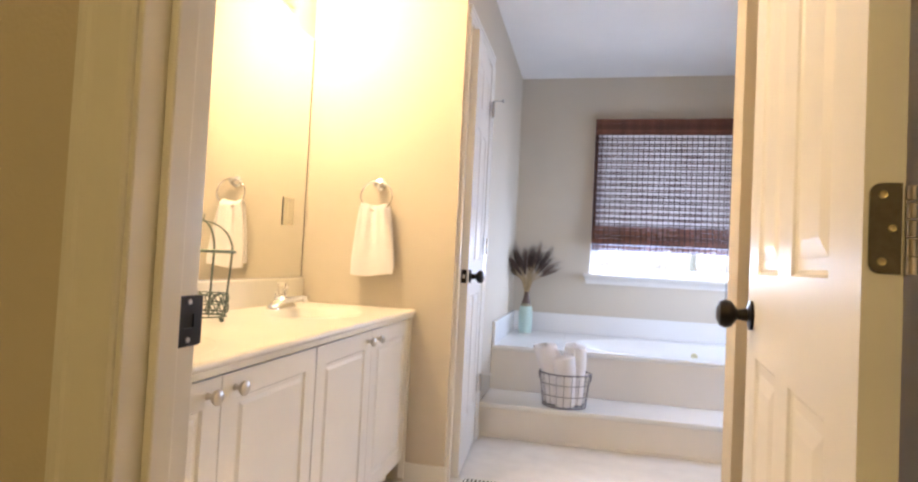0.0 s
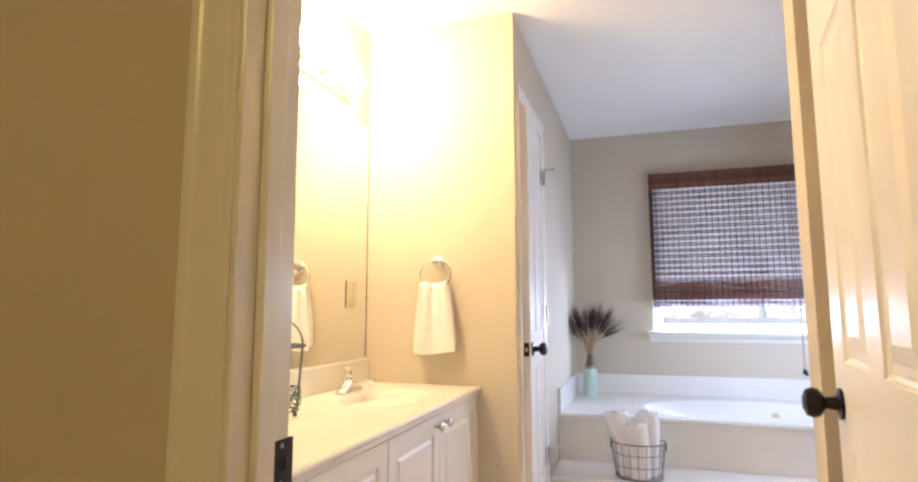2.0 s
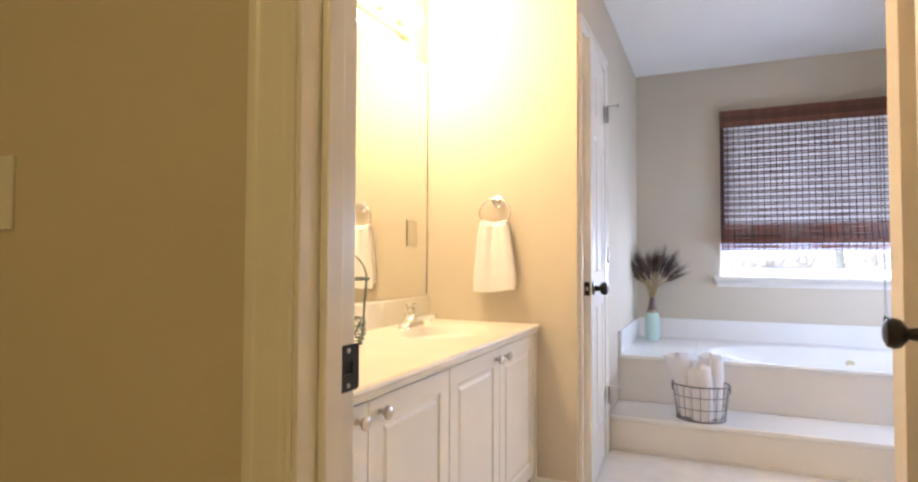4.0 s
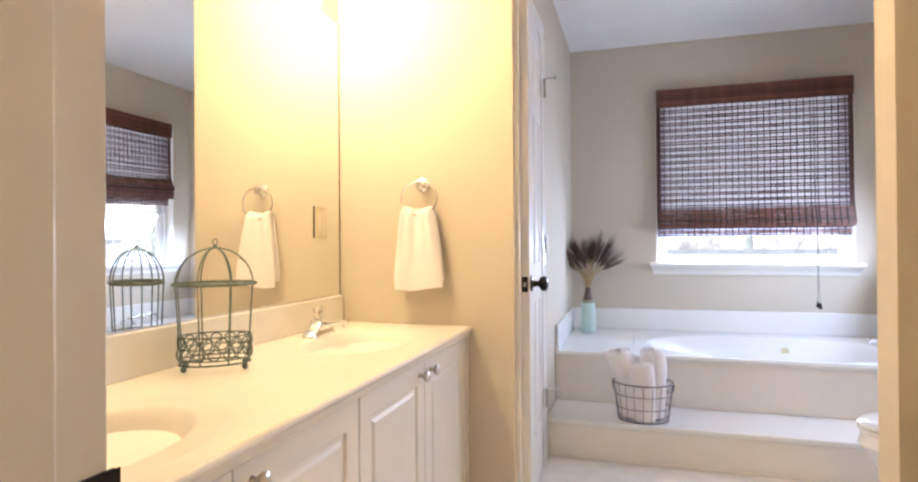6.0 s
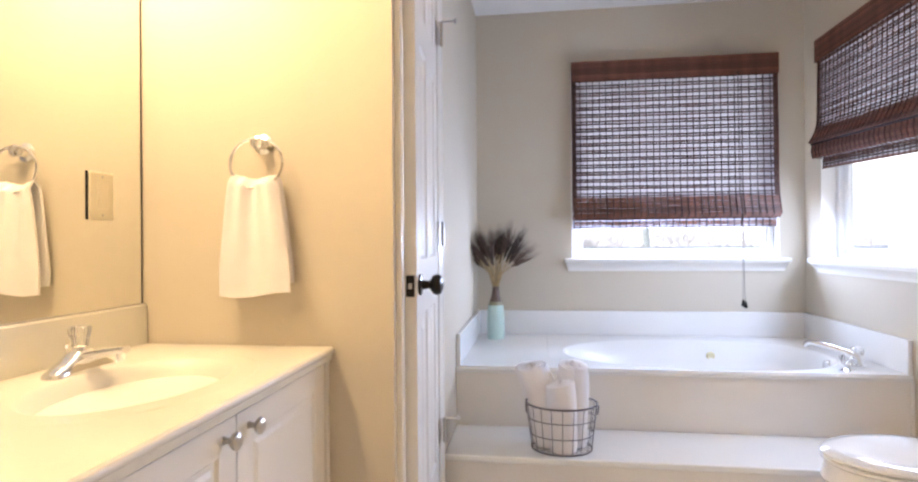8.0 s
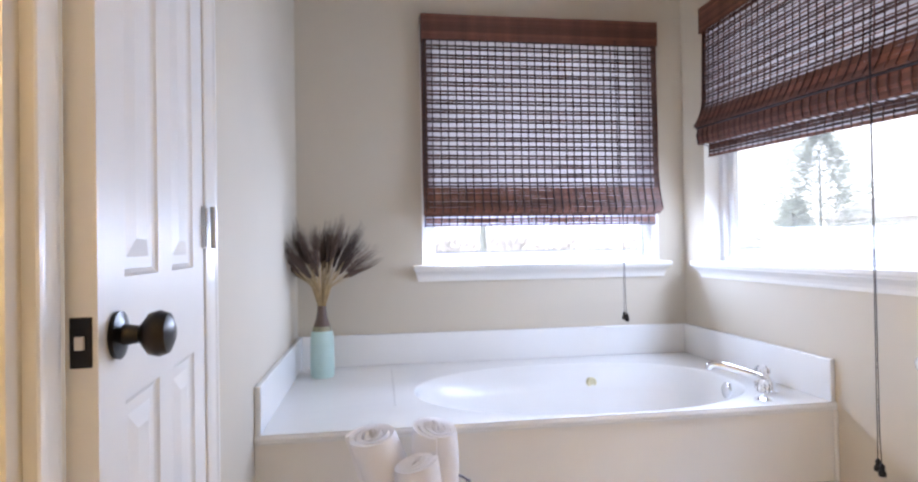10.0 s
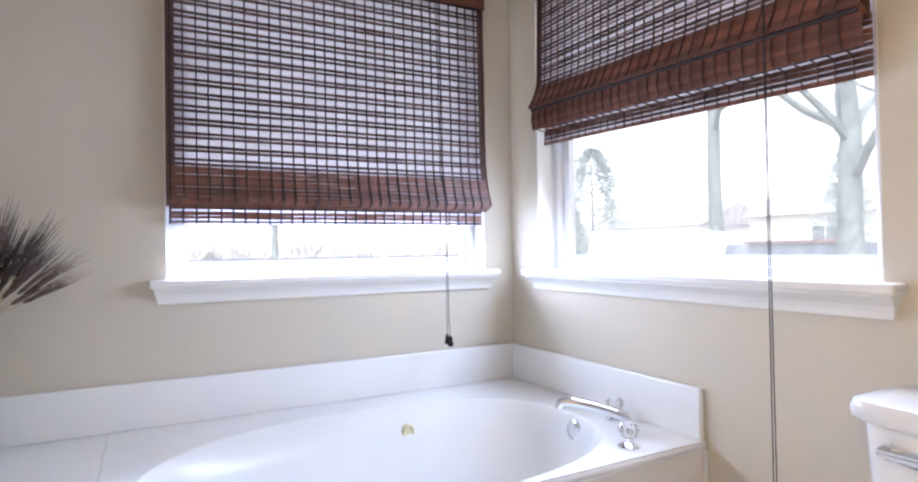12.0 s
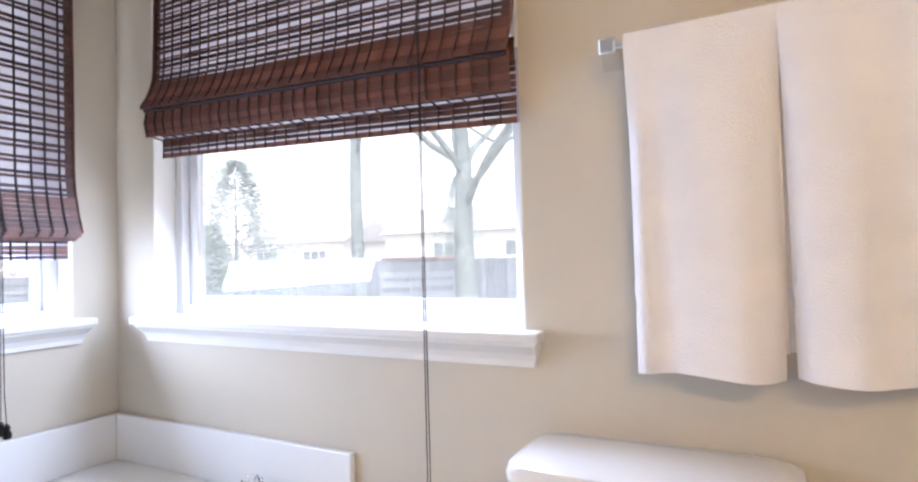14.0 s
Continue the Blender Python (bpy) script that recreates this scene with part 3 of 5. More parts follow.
def blind(P, W, zt, zf, zb, tilt, label, cord_u, cord_z, seed, fill=0.0, second=0, cord_d=0.104, warp=(0.0031, THREAD)):
    rnd = random.Random(seed)
    base = P(W / 2, 0.0, zt)
    bl = thing("woven_blind", base, label, "window blind", "woven blinds")
    part("headrail", bx(P(0.01, 0.002, zt - 0.045), P(W - 0.01, 0.038, zt - 0.004), 0.002), REED, bl)

    def sag(u):
        return -tilt * u / W

    def prof(z):
        f = max(0.0, min(1.0, (zt - z) / (zt - zf)))
        return 0.046 + 0.012 * f + 0.040 * max(0.0, (f - 0.78) / 0.22) ** 2

    kinds = [reed_mesh("reed", P, W, 0.0092, 0.003, seed + i, BACKLIT_BROWN) for i in range(4)]
    wide = [reed_mesh("reed", P, W, 0.0125, 0.003, seed + 10 + i) for i in range(4)]
    slim = [reed_mesh("reed", P, W, 0.0050, 0.002, seed + 20 + i) for i in range(3)]
    ang = math.atan2(tilt, W)
    along = Vector(P(1, 0, 0)) - Vector(P(0, 0, 0))
    # tilt turns about the axis out of the wall
    out = (Vector(P(0, 1, 0)) - Vector(P(0, 0, 0))).normalized()

    def place(me, d, z, share=1.0):
        ob = piece("reed", me, bl, P(W / 2, d, z + sag(W / 2) * share))
        a = -ang * share
        up_axis = along.normalized().cross(Vector((0, 0, 1)))
        ob.rotation_euler = Matrix.Rotation(a, 3, up_axis).to_euler()
        return ob

    # valance of closely set reeds
    k = 0
    z = zt
    while z > zt - 0.118:
        place(wide[k % 4], 0.066 + 0.0006 * (k % 2), z - 0.006, 0)
        z -= 0.0118
        k += 1
    part("valance_return", bx(P(0.0, 0.004, zt - 0.116), P(0.003, 0.064, zt), 0), REED, bl)
    part("valance_return", bx(P(W - 0.003, 0.004, zt - 0.116), P(W, 0.064, zt), 0), REED, bl)
    part("valance_backing", bx(P(0.004, 0.0600, zt - 0.115), P(W - 0.004, 0.0635, zt - 0.001)), REED, bl)
    # open weave: two reeds coloured dark as if backlit, then a pale gap
    z = zt - 0.10
    pitch = 0.0435
    dense = zf + 0.085
    while z > dense:
        f = (zt - z) / (zt - zf)
        place(kinds[rnd.randrange(4)], prof(z), z + rnd.uniform(-0.001, 0.001), f)
        z2 = z - 0.0145
        place(kinds[rnd.randrange(4)], prof(z2), z2 + rnd.uniform(-0.001, 0.001), f)
        for q in range(int(fill) + (rnd.random() < fill % 1)):
            place(slim[rnd.randrange(3)], prof(z2), z2 - rnd.uniform(0.007, 0.022), f)
        z -= pitch * rnd.uniform(0.985, 1.015)
    # dense lower folds
    z = z2 - 0.0145
    while z > zf:
        place(wide[rnd.randrange(4)], prof(z), z, 1)
        z -= 0.0135
    for i in range(4):
        place(wide[i], prof(zf) - 0.010 - 0.010 * i, zf - 0.006 - 0.004 * i, 1)
    # a second fold showing under the first
    for i in range(second):
        place(wide[i % 4], prof(zf) - 0.010 - 0.0022 * abs(i - 2), zf - 0.022 - 0.0116 * i, 1)
    if second:
        part("fold_rod", tube(bmesh.new(), [P(0.006, prof(zf) - 0.010, zf - 0.010 + sag(0.006)), P(W - 0.006, prof(zf) - 0.010, zf - 0.010 + sag(W - 0.006))], 0.0055, 8), THREAD, bl, "dark rod in the fold")
    # tail hanging below the fold
    ut = 0.985
    z = zf - 0.012
    i = 0
    while z > zb:
        me = (wide if i % 3 != 1 else kinds)[rnd.randrange(4)]
        ob = place(me, 0.030, z, 1)
        ob.scale = (ut, ut, 1)
        z -= 0.0140 if i % 3 != 1 else 0.0172
        i += 1
    # pale fibre sheet between the reeds, and its tail
    def sheet(path):
        bm = bmesh.new()
        rows = []
        for d, zz, sh in path:
            rows.append([bm.verts.new(P(0.004 + (W - 0.008) * q / 6, d, zz + sag(0.004 + (W - 0.008) * q / 6) * sh)) for q in range(7)])
        for r0, r1 in zip(rows, rows[1:]):
            for q in range(6):
                bm.faces.new((r0[q], r0[q + 1], r1[q + 1], r1[q]))
        return bm
    zs = [zt - 0.05 - (zt - 0.05 - zf) * q / 16 for q in range(17)]
    part("fibre_cloth", sheet([(prof(q) - 0.003, q, (zt - q) / (zt - zf)) for q in zs]), WEAVE, bl, "pale translucent woven fibre")
    part("fibre_cloth", sheet([(0.027, zf + 0.02, 1), (0.027, zb, 1)]), WEAVE, bl, "pale translucent woven fibre")
    # warp threads
    u = 0.012
    i = 0
    while u < W - 0.008:
        path = [P(u, prof(q) + 0.0028, q + sag(u) * (zt - q) / (zt - zf)) for q in zs]
        path += [P(u, prof(zf) - 0.008, zf - 0.010 + sag(u))] + [P(u, prof(zf) - 0.006 - 0.0022 * abs(q - 2), zf - 0.022 - 0.0116 * q + sag(u)) for q in range(second)]
        path += [P(u, 0.034, zf - 0.018 - 0.0118 * second + sag(u)), P(u, 0.034, zb - 0.002 + sag(u))]
        part("warp_thread", tube(bmesh.new(), path, warp[0], 4), warp[1], bl)
        u += 0.0385 + rnd.uniform(-0.003, 0.003)
        i += 1
    # added strip behind the fold, stops daylight leaking between the layers
    bm = bmesh.new()
    loft(bm, [[P(u0, 0.046, zf + 0.035 + sag(u0)), P(u0, 0.046, zf - 0.020 + sag(u0)), P(u0, 0.049, zf - 0.020 + sag(u0)), P(u0, 0.049, zf + 0.035 + sag(u0))] for u0 in (0.004, W - 0.004)])
    part("fold_light_block", bm, BAND, bl)
    # brown tape down both sides, then the bound edges
    for u0, u1 in ((0.001, 0.026), (W - 0.026, W - 0.001)):
        bm = bmesh.new()
        loft(bm, [[P(u0, prof(q) - 0.0022, q + sag(u0) * (zt - q) / (zt - zf)), P(u1, prof(q) - 0.0022, q + sag(u1) * (zt - q) / (zt - zf)), P(u1, prof(q) - 0.0040, q + sag(u1) * (zt - q) / (zt - zf)), P(u0, prof(q) - 0.0040, q + sag(u0) * (zt - q) / (zt - zf))] for q in zs])
        part("edge_tape", bm, BAND, bl)
    for u0 in (0.002, W - 0.002):
        path = [P(u0, prof(q) + 0.001, q + sag(u0) * (zt - q) / (zt - zf)) for q in zs]
        part("edge_binding", tube(bmesh.new(), path, 0.0035, 5), REED, bl)
    # pull cord and tassel
    c = part("pull_cord", tube(bmesh.new(), [P(cord_u, 0.078, zt - 0.10), P(cord_u, 0.098, zf + 0.12), P(cord_u, cord_d, zf + 0.01), P(cord_u + 0.001, cord_d, zf - 0.10), P(cord_u, cord_d, cord_z + 0.02)], 0.0014, 5), THREAD, bl)
    part("pull_cord", tube(bmesh.new(), [P(cord_u + 0.006, 0.078, zt - 0.10), P(cord_u + 0.005, 0.098, zf + 0.12), P(cord_u + 0.004, cord_d, zf + 0.01), P(cord_u + 0.005, cord_d + 0.001, zf - 0.16), P(cord_u + 0.008, cord_d, cord_z + 0.10), P(cord_u + 0.013, cord_d, cord_z + 0.012)], 0.0014, 5), THREAD, bl)
    for du, dz in ((0.0, 0.0), (0.014, -0.010)):
        tb = Vector(P(cord_u + du, cord_d, cord_z + dz))
        part("tassel", lathe(bmesh.new(), [(0.003, 0.030), (0.008, 0.022), (0.006, 0.014), (0.011, 0.004), (0.010, -0.006), (0.003, -0.010)], tb, 12), BLACK, bl, "small dark wooden cord tassel", True)
    return bl


def PAb(u, d, z):
    return (-1.334 + u, -d, z)


def PBb(u, d, z):
    return (-d, -0.278 - u, z)


blind(PAb, 1.172, 2.100, 1.178, 1.100, 0.0, "dark reddish brown woven reed blind, mostly lowered, above the bathtub", 0.942, 0.655, 3, cord_d=0.141)
blind(PBb, 1.168, 2.085, 1.540, 1.400, 0.045, "dark reddish brown woven reed blind, half raised, on the yard window", 0.963, 0.335, 8, 1.0, 6, warp=(0.0024, BACKLIT_BROWN))

# ---- vanity ----
VT = 0.747                     # worktop height
VF = -2.100                    # cabinet face
VY0, VY1 = BW + 0.002, TW - 0.003
SINKS = (-2.535, -3.560)
SX, SA, SB = -2.345, 0.235, 0.165


def ellipse(cx, cy, a, b, z, n=48):
    return [(cx + a * math.cos(2 * math.pi * k / n), cy + b * math.sin(2 * math.pi * k / n), z) for k in range(n)]


def oval_at(cx, cy, a, b, z, n=48, p=(2.0, 2.0)):
    """An oval whose +x half may be squarer (p[1]) than its -x half (p[0])."""
    out = []
    for k in range(n):
        c, s = math.cos(2 * math.pi * k / n), math.sin(2 * math.pi * k / n)
        e = 2.0 / (p[1] if c > 0 else p[0])
        out.append((cx + a * math.copysign(abs(c) ** e, c), cy + b * math.copysign(abs(s) ** e, s), z))
    return out


def slab_with_bowls(x0, x1, y0, y1, z, t, bowls, steps, p=(2.0, 2.0)):
    """A slab with oval basins: steps are (scale in x, scale in y, depth) down the bowl."""
    bm = bmesh.new()
    edges = [y0]
    cs = sorted(b_[1] for b_ in bowls)
    for c0, c1 in zip(cs, cs[1:]):
        edges.append((c0 + c1) / 2)
    edges.append(y1)
    n = 48
    for (cx, cy, a, b_), ya, yb in zip(sorted(bowls, key=lambda q: q[1]), edges, edges[1:]):
        ring = [bm.verts.new(q) for q in oval_at(cx, cy, a, b_, z, n, p)]
        outer = []
        for k in range(n):
            c, s = ring[k].co.x - cx, ring[k].co.y - cy
            f = min((x1 - cx) / c if c > 1e-9 else (x0 - cx) / c if c < -1e-9 else 1e9, (yb - cy) / s if s > 1e-9 else (ya - cy) / s if s < -1e-9 else 1e9)
            outer.append(bm.verts.new((cx + c * f, cy + s * f, z)))
        for k in range(n):
            j = (k + 1) % n
            o1, o2 = outer[k].co, outer[j].co
            corner = None
            if abs(o1.x - o2.x) > 1e-6 and abs(o1.y - o2.y) > 1e-6:
                gx = x1 if (o1.x + o2.x) / 2 > cx else x0
                gy = yb if (o1.y + o2.y) / 2 > cy else ya
                corner = bm.verts.new((gx, gy, z))
            bm.faces.new([ring[k], outer[k]] + ([corner] if corner else []) + [outer[j], ring[j]])
        prev = ring
        for sa, sb, dz in steps:
            cur = [bm.verts.new(q) for q in oval_at(cx, cy, a * sa, b_ * sb, z - dz, n, p)]
            for k in range(n):
                j = (k + 1) % n
                bm.faces.new((prev[k], prev[j], cur[j], cur[k]))
            prev = cur
        bm.faces.new(prev)
    for pts in (((x1, y0), (x1, y1)), ((x0, y1), (x0, y0)), ((x1, y1), (x0, y1)), ((x0, y0), (x1, y0))):
        (ax, ay), (bx_, by_) = pts
        bm.faces.new([bm.verts.new(p) for p in ((ax, ay, z), (bx_, by_, z), (bx_, by_, z - t), (ax, ay, z - t))])
    bmesh.ops.remove_doubles(bm, verts=bm.verts, dist=1e-5)
    return bm


BOWL = [(f, f, d) for f, d in ((0.985, 0.0012), (0.955, 0.005), (0.90, 0.020), (0.80, 0.062), (0.64, 0.105), (0.42, 0.125), (0.18, 0.132))]
top = thing("vanity_worktop", (-2.36, -3.03, VT), "cream cultured marble double-sink worktop with backsplash", "worktop")
part("worktop", slab_with_bowls(MW + 0.001, VF + 0.014, VY0, VY1, VT, 0.034, [(SX, y, SB, SA) for y in SINKS], BOWL), MARBLE, top, smooth=True)
part("front_edge", tube(bmesh.new(), [(VF + 0.012, VY0 + 0.002, VT - 0.010), (VF + 0.012, VY1 - 0.002, VT - 0.010)], 0.0095, 12), MARBLE, top, smooth=True)
part("backsplash", bx((MW + 0.001, VY0, VT), (MW + 0.022, VY1, 0.856), 0.004), MARBLE, top)
for y in SINKS:
    part("sink_rim", tube(bmesh.new(), [(p[0], p[1], VT - 0.0012) for p in ellipse(SX, y, SB * 1.30, SA * 1.22, 0)], 0.0016, 6, True), MARBLE, top, smooth=True)
    part("drain", lathe(bmesh.new(), [(0.022, 0.0), (0.021, 0.003), (0.012, 0.002)], (SX, y, VT - 0.131), 20), CHROME, top, smooth=True)

cab = thing("vanity_cabinet", (-2.37, -3.03, 0.0), "white laminate vanity cabinet with raised-panel doors", "cabinet")
part("body", bx((MW + 0.001, VY0, 0.09), (VF - 0.020, VY1, VT - 0.036)), CABP, cab)
part("toe_kick", bx((MW + 0.001, VY0, 0.0), (VF - 0.075, VY1, 0.09)), CABP, cab)
part("end_panel", bx((VF - 0.019, VY1 - 0.018, 0.02), (VF + 0.006, VY1, VT - 0.037), 0.001), CABP, cab)


def cabinet_door(y0, y1, z0, z1, knob_y):
    bm = bmesh.new()
    t = 0.019
    x = VF
    st = 0.058
    q = (y0 + st, y1 - st, z0 + st, z1 - st)
    us, zs = [y0, q[0], q[1], y1], [z0, q[2], q[3], z1]
    for i in range(3):
        for j in range(3):
            if (i, j) != (1, 1):
                bm.faces.new([bm.verts.new(p) for p in ((x, us[i], zs[j]), (x, us[i + 1], zs[j]), (x, us[i + 1], zs[j + 1]), (x, us[i], zs[j + 1]))])
    loft(bm, [[(x - d, q[0] + a, q[2] + a), (x - d, q[1] - a, q[2] + a), (x - d, q[1] - a, q[3] - a), (x - d, q[0] + a, q[3] - a)] for a, d in ((0, 0), (0.005, 0.006), (0.015, 0.006), (0.024, 0.0008))], (False, True))
    loft(bm, [[(x, y0, z0), (x, y1, z0), (x, y1, z1), (x, y0, z1)], [(x - t, y0, z0), (x - t, y1, z0), (x - t, y1, z1), (x - t, y0, z1)]], (False, True))
    bmesh.ops.remove_doubles(bm, verts=bm.verts, dist=1e-5)
    bmesh.ops.bevel(bm, geom=[e for e in bm.edges if all(abs(v.co.x - x) < 1e-6 for v in e.verts) and any(len(e.link_faces) == 2 and abs(f.normal.x) < 0.5 for f in e.link_faces) and (abs(e.verts[0].co.y - y0) < 1e-6 or abs(e.verts[0].co.y - y1) < 1e-6 or abs(e.verts[0].co.z - z0) < 1e-6 or abs(e.verts[0].co.z - z1) < 1e-6)], offset=0.003, segments=2, affect="EDGES")
    d = part("door", bm, CABP, cab)
    part("knob", lathe(bmesh.new(), [(0.008, 0.0), (0.006, 0.004), (0.0055, 0.012), (0.012, 0.016), (0.0165, 0.022), (0.0165, 0.027), (0.011, 0.031), (0.004, 0.032)], (x, knob_y, 0.670), 24, "x"), NICKEL, d, "brushed nickel mushroom knob", True)


ZT = VT - 0.043
cabinet_door(-2.590, -2.150, 0.105, ZT, -2.545)
cabinet_door(-3.0245, -2.594, 0.105, ZT, -2.635)
cabinet_door(-3.466, -3.0315, 0.105, ZT, -3.420)
cabinet_door(-3.905, -3.470, 0.105, ZT, -3.515)


def basin_faucet(y):
    X = -2.532
    f = thing("sink_faucet", (X, y, VT), "chrome centerset sink faucet with one clear acrylic handle", "faucet", "sink faucets")
    # a wedge-shaped body, long and low at its ends, with a flat sloping shoulder
    b = bmesh.new()
    rings = []
    for hz, sx_, sy_ in ((0, 0.026, 0.086), (0.006, 0.026, 0.085), (0.013, 0.0245, 0.078), (0.030, 0.022, 0.040), (0.044, 0.020, 0.022), (0.047, 0.018, 0.020)):
        rings.append([(X + sx_ * math.copysign(abs(math.cos(a)) ** 0.45, math.cos(a)), y + sy_ * math.copysign(abs(math.sin(a)) ** 0.45, math.sin(a)), VT + hz) for a in [2 * math.pi * q / 28 for q in range(28)]])
    part("base", loft(b, rings), CHROME, f, smooth=True)
    b = bmesh.new()
    path = [(X - 0.010, 0.026, 0.021, 0.014), (X + 0.020, 0.031, 0.021, 0.013), (X + 0.055, 0.040, 0.019, 0.010), (X + 0.095, 0.049, 0.016, 0.008), (X + 0.112, 0.050, 0.014, 0.007)]
    loft(b, [[(x, y + w * math.copysign(abs(math.cos(a)) ** 0.6, math.cos(a)), VT + z + h * math.copysign(abs(math.sin(a)) ** 0.6, math.sin(a))) for a in [2 * math.pi * q / 20 for q in range(20)]] for x, z, w, h in path])
    part("spout", b, CHROME, f, smooth=True)
    part("aerator", lathe(bmesh.new(), [(0.009, -0.018), (0.010, -0.004), (0.010, 0.0)], (X + 0.100, y, VT + 0.045), 14), CHROME, f, smooth=True)
    part("stem", lathe(bmesh.new(), [(0.013, 0.046), (0.012, 0.053)], (X, y, VT), 14), CHROME, f, smooth=True)
    prof = [(0.010, 0.052), (0.017, 0.056), (0.018, 0.072), (0.023, 0.088), (0.023, 0.095), (0.017, 0.099), (0.006, 0.0995)]
    b = bmesh.new()
    n = 28
    loft(b, [[(X + r * (1 - 0.10 * (k % 2)) * math.cos(2 * math.pi * k / n), y + r * (1 - 0.10 * (k % 2)) * math.sin(2 * math.pi * k / n), VT + z) for k in range(n)] for r, z in prof])
    part("handle", b, ACRYLIC, f, "clear fluted acrylic handle")
    part("lift_rod", lathe(bmesh.new(), [(0.0025, 0.0), (0.0025, 0.050), (0.005, 0.052), (0.005, 0.058)], (X - 0.032, y, VT), 10), CHROME, f, smooth=True)


for y in SINKS:
    basin_faucet(y + 0.068)

mir = thing("vanity_mirror", (MW, -3.03, 0.86), "large frameless wall mirror above the vanity backsplash", "mirror")
part("glass", bx((MW + 0.001, VY0 + 0.002, 0.860), (MW + 0.006, VY1 - 0.005, 1.960)), MIRROR, mir)
part("bottom_channel", bx((MW + 0.001, VY0 + 0.002, 0.8565), (MW + 0.009, VY1 - 0.005, 0.8605)), STEEL, mir)
part("edge", bx((MW + 0.001, VY1 - 0.005, 0.860), (MW + 0.0068, VY1 - 0.002, 1.960)), DARKV, mir)

outl = thing("outlet_plate", (MW + 0.006, -2.280, 1.145), "ivory rocker outlet plate set into the mirror", "outlet")
part("plate", bx((MW + 0.0062, -2.320, 1.085), (MW + 0.013, -2.240, 1.205), 0.003), IVORY, outl)
part("insert", bx((MW + 0.013, -2.296, 1.112), (MW + 0.0155, -2.264, 1.178), 0.002), IVORY, outl)
part("cutout_edge", bx((MW + 0.0062, -2.327, 1.085), (MW + 0.0072, -2.3205, 1.205)), DARKV, outl)
for z in (1.097, 1.193):
    part("screw", lathe(bmesh.new(), [(0.003, 0.0125), (0.003, 0.0138)], (MW, -2.280, z), 10, "x"), STEEL, outl)

# light bar with globes
bar = thing("vanity_light", (MW, -2.675, 2.06), "nickel vanity light bar with lit frosted glass globes", "wall light")
part("backplate", bx((MW, -3.015, 2.010), (MW + 0.022, -2.335, 2.110), 0.008), NICKEL, bar)
for y in (-2.445, -2.600, -2.752, -2.905):
    part("socket", lathe(bmesh.new(), [(0.026, 0.022), (0.026, 0.030), (0.020, 0.045), (0.020, 0.055)], (MW, y, 2.060), 20, "x"), NICKEL, bar, smooth=True)
    b = bmesh.new()
    bmesh.ops.create_icosphere(b, subdivisions=3, radius=0.045, matrix=Matrix.Translation((MW + 0.095, y, 2.060)))
    part("globe", b, BULB, bar, "lit frosted glass globe", True)
    part("finial", lathe(bmesh.new(), [(0.008, 0.138), (0.010, 0.142), (0.007, 0.150), (0.002, 0.153)], (MW, y, 2.060), 14, "x"), NICKEL, bar, smooth=True)

# ---- towel ring and hand towel ----
RX, RZ = -2.275, 1.290
ring = thing("towel_ring", (RX, TW, RZ), "polished nickel towel ring on the beige wall", "towel ring")
part("mount", lathe(bmesh.new(), [(0.026, 0.0), (0.027, -0.006), (0.016, -0.012), (0.013, -0.030), (0.017, -0.036), (0.017, -0.046), (0.008, -0.050)], (RX, TW, RZ), 24, "y"), CHROME, ring, smooth=True)
part("ring", tube(bmesh.new(), [(RX + 0.073 * math.sin(a), TW - 0.043 - 0.006 * (1 - math.cos(a)) / 2, RZ - 0.055 + 0.066 * math.cos(a)) for a in [2 * math.pi * k / 48 for k in range(48)]], 0.0042, 8, True), CHROME, ring, smooth=True)


def cloth(name, rows, cols, fn, mat, parent, thick, label=""):
    """A cloth sheet from fn(u, v) with both faces and rounded hem."""
    bm = bmesh.new()
    g = [[bm.verts.new(fn(c / cols, r / rows)) for c in range(cols + 1)] for r in range(rows + 1)]
    for r in range(rows):
        for c in range(cols):
            bm.faces.new((g[r][c], g[r][c + 1], g[r + 1][c + 1], g[r + 1][c]))
    bmesh.ops.recalc_face_normals(bm, faces=bm.faces)
    bmesh.ops.solidify(bm, geom=list(bm.faces), thickness=thick)
    return part(name, bm, mat, parent, label, True)


ht = thing("hand_towel", (RX, TW - 0.05, 0.89), "white terry hand towel hanging from the towel ring", "towel")


def hand(u, v, back=False):
    w = 0.120 + 0.072 * min(1, v * 1.25) ** 0.8
    x = RX - 0.005 + (u - 0.5) * w * (0.95 if back else 1.0) + 0.006 * v
    gather = (1 - v) ** 1.5
    y = TW - (0.020 if back else 0.058) - 0.010 * math.sin(u * 9.5 + 0.7) * (0.35 + 0.65 * gather) - 0.006 * math.sin(u * 21 + 2) * gather - 0.006 * v
    z = 1.198 - 0.012 * math.sin(math.pi * u) * gather - v * (0.312 + 0.006 * math.sin(u * 5) - 0.004 * u)
    if v < 0.04:
        y += (0.018 if not back else -0.016) * (1 - v / 0.04)
        z += 0.006 * (1 - v / 0.04)
    return (x, y, z)


cloth("front_fall", 26, 26, lambda u, v: hand(u, v), TOWEL, ht, 0.006)
cloth("back_fall", 22, 20, lambda u, v: hand(u, v * 0.93, True), TOWEL, ht, 0.006)

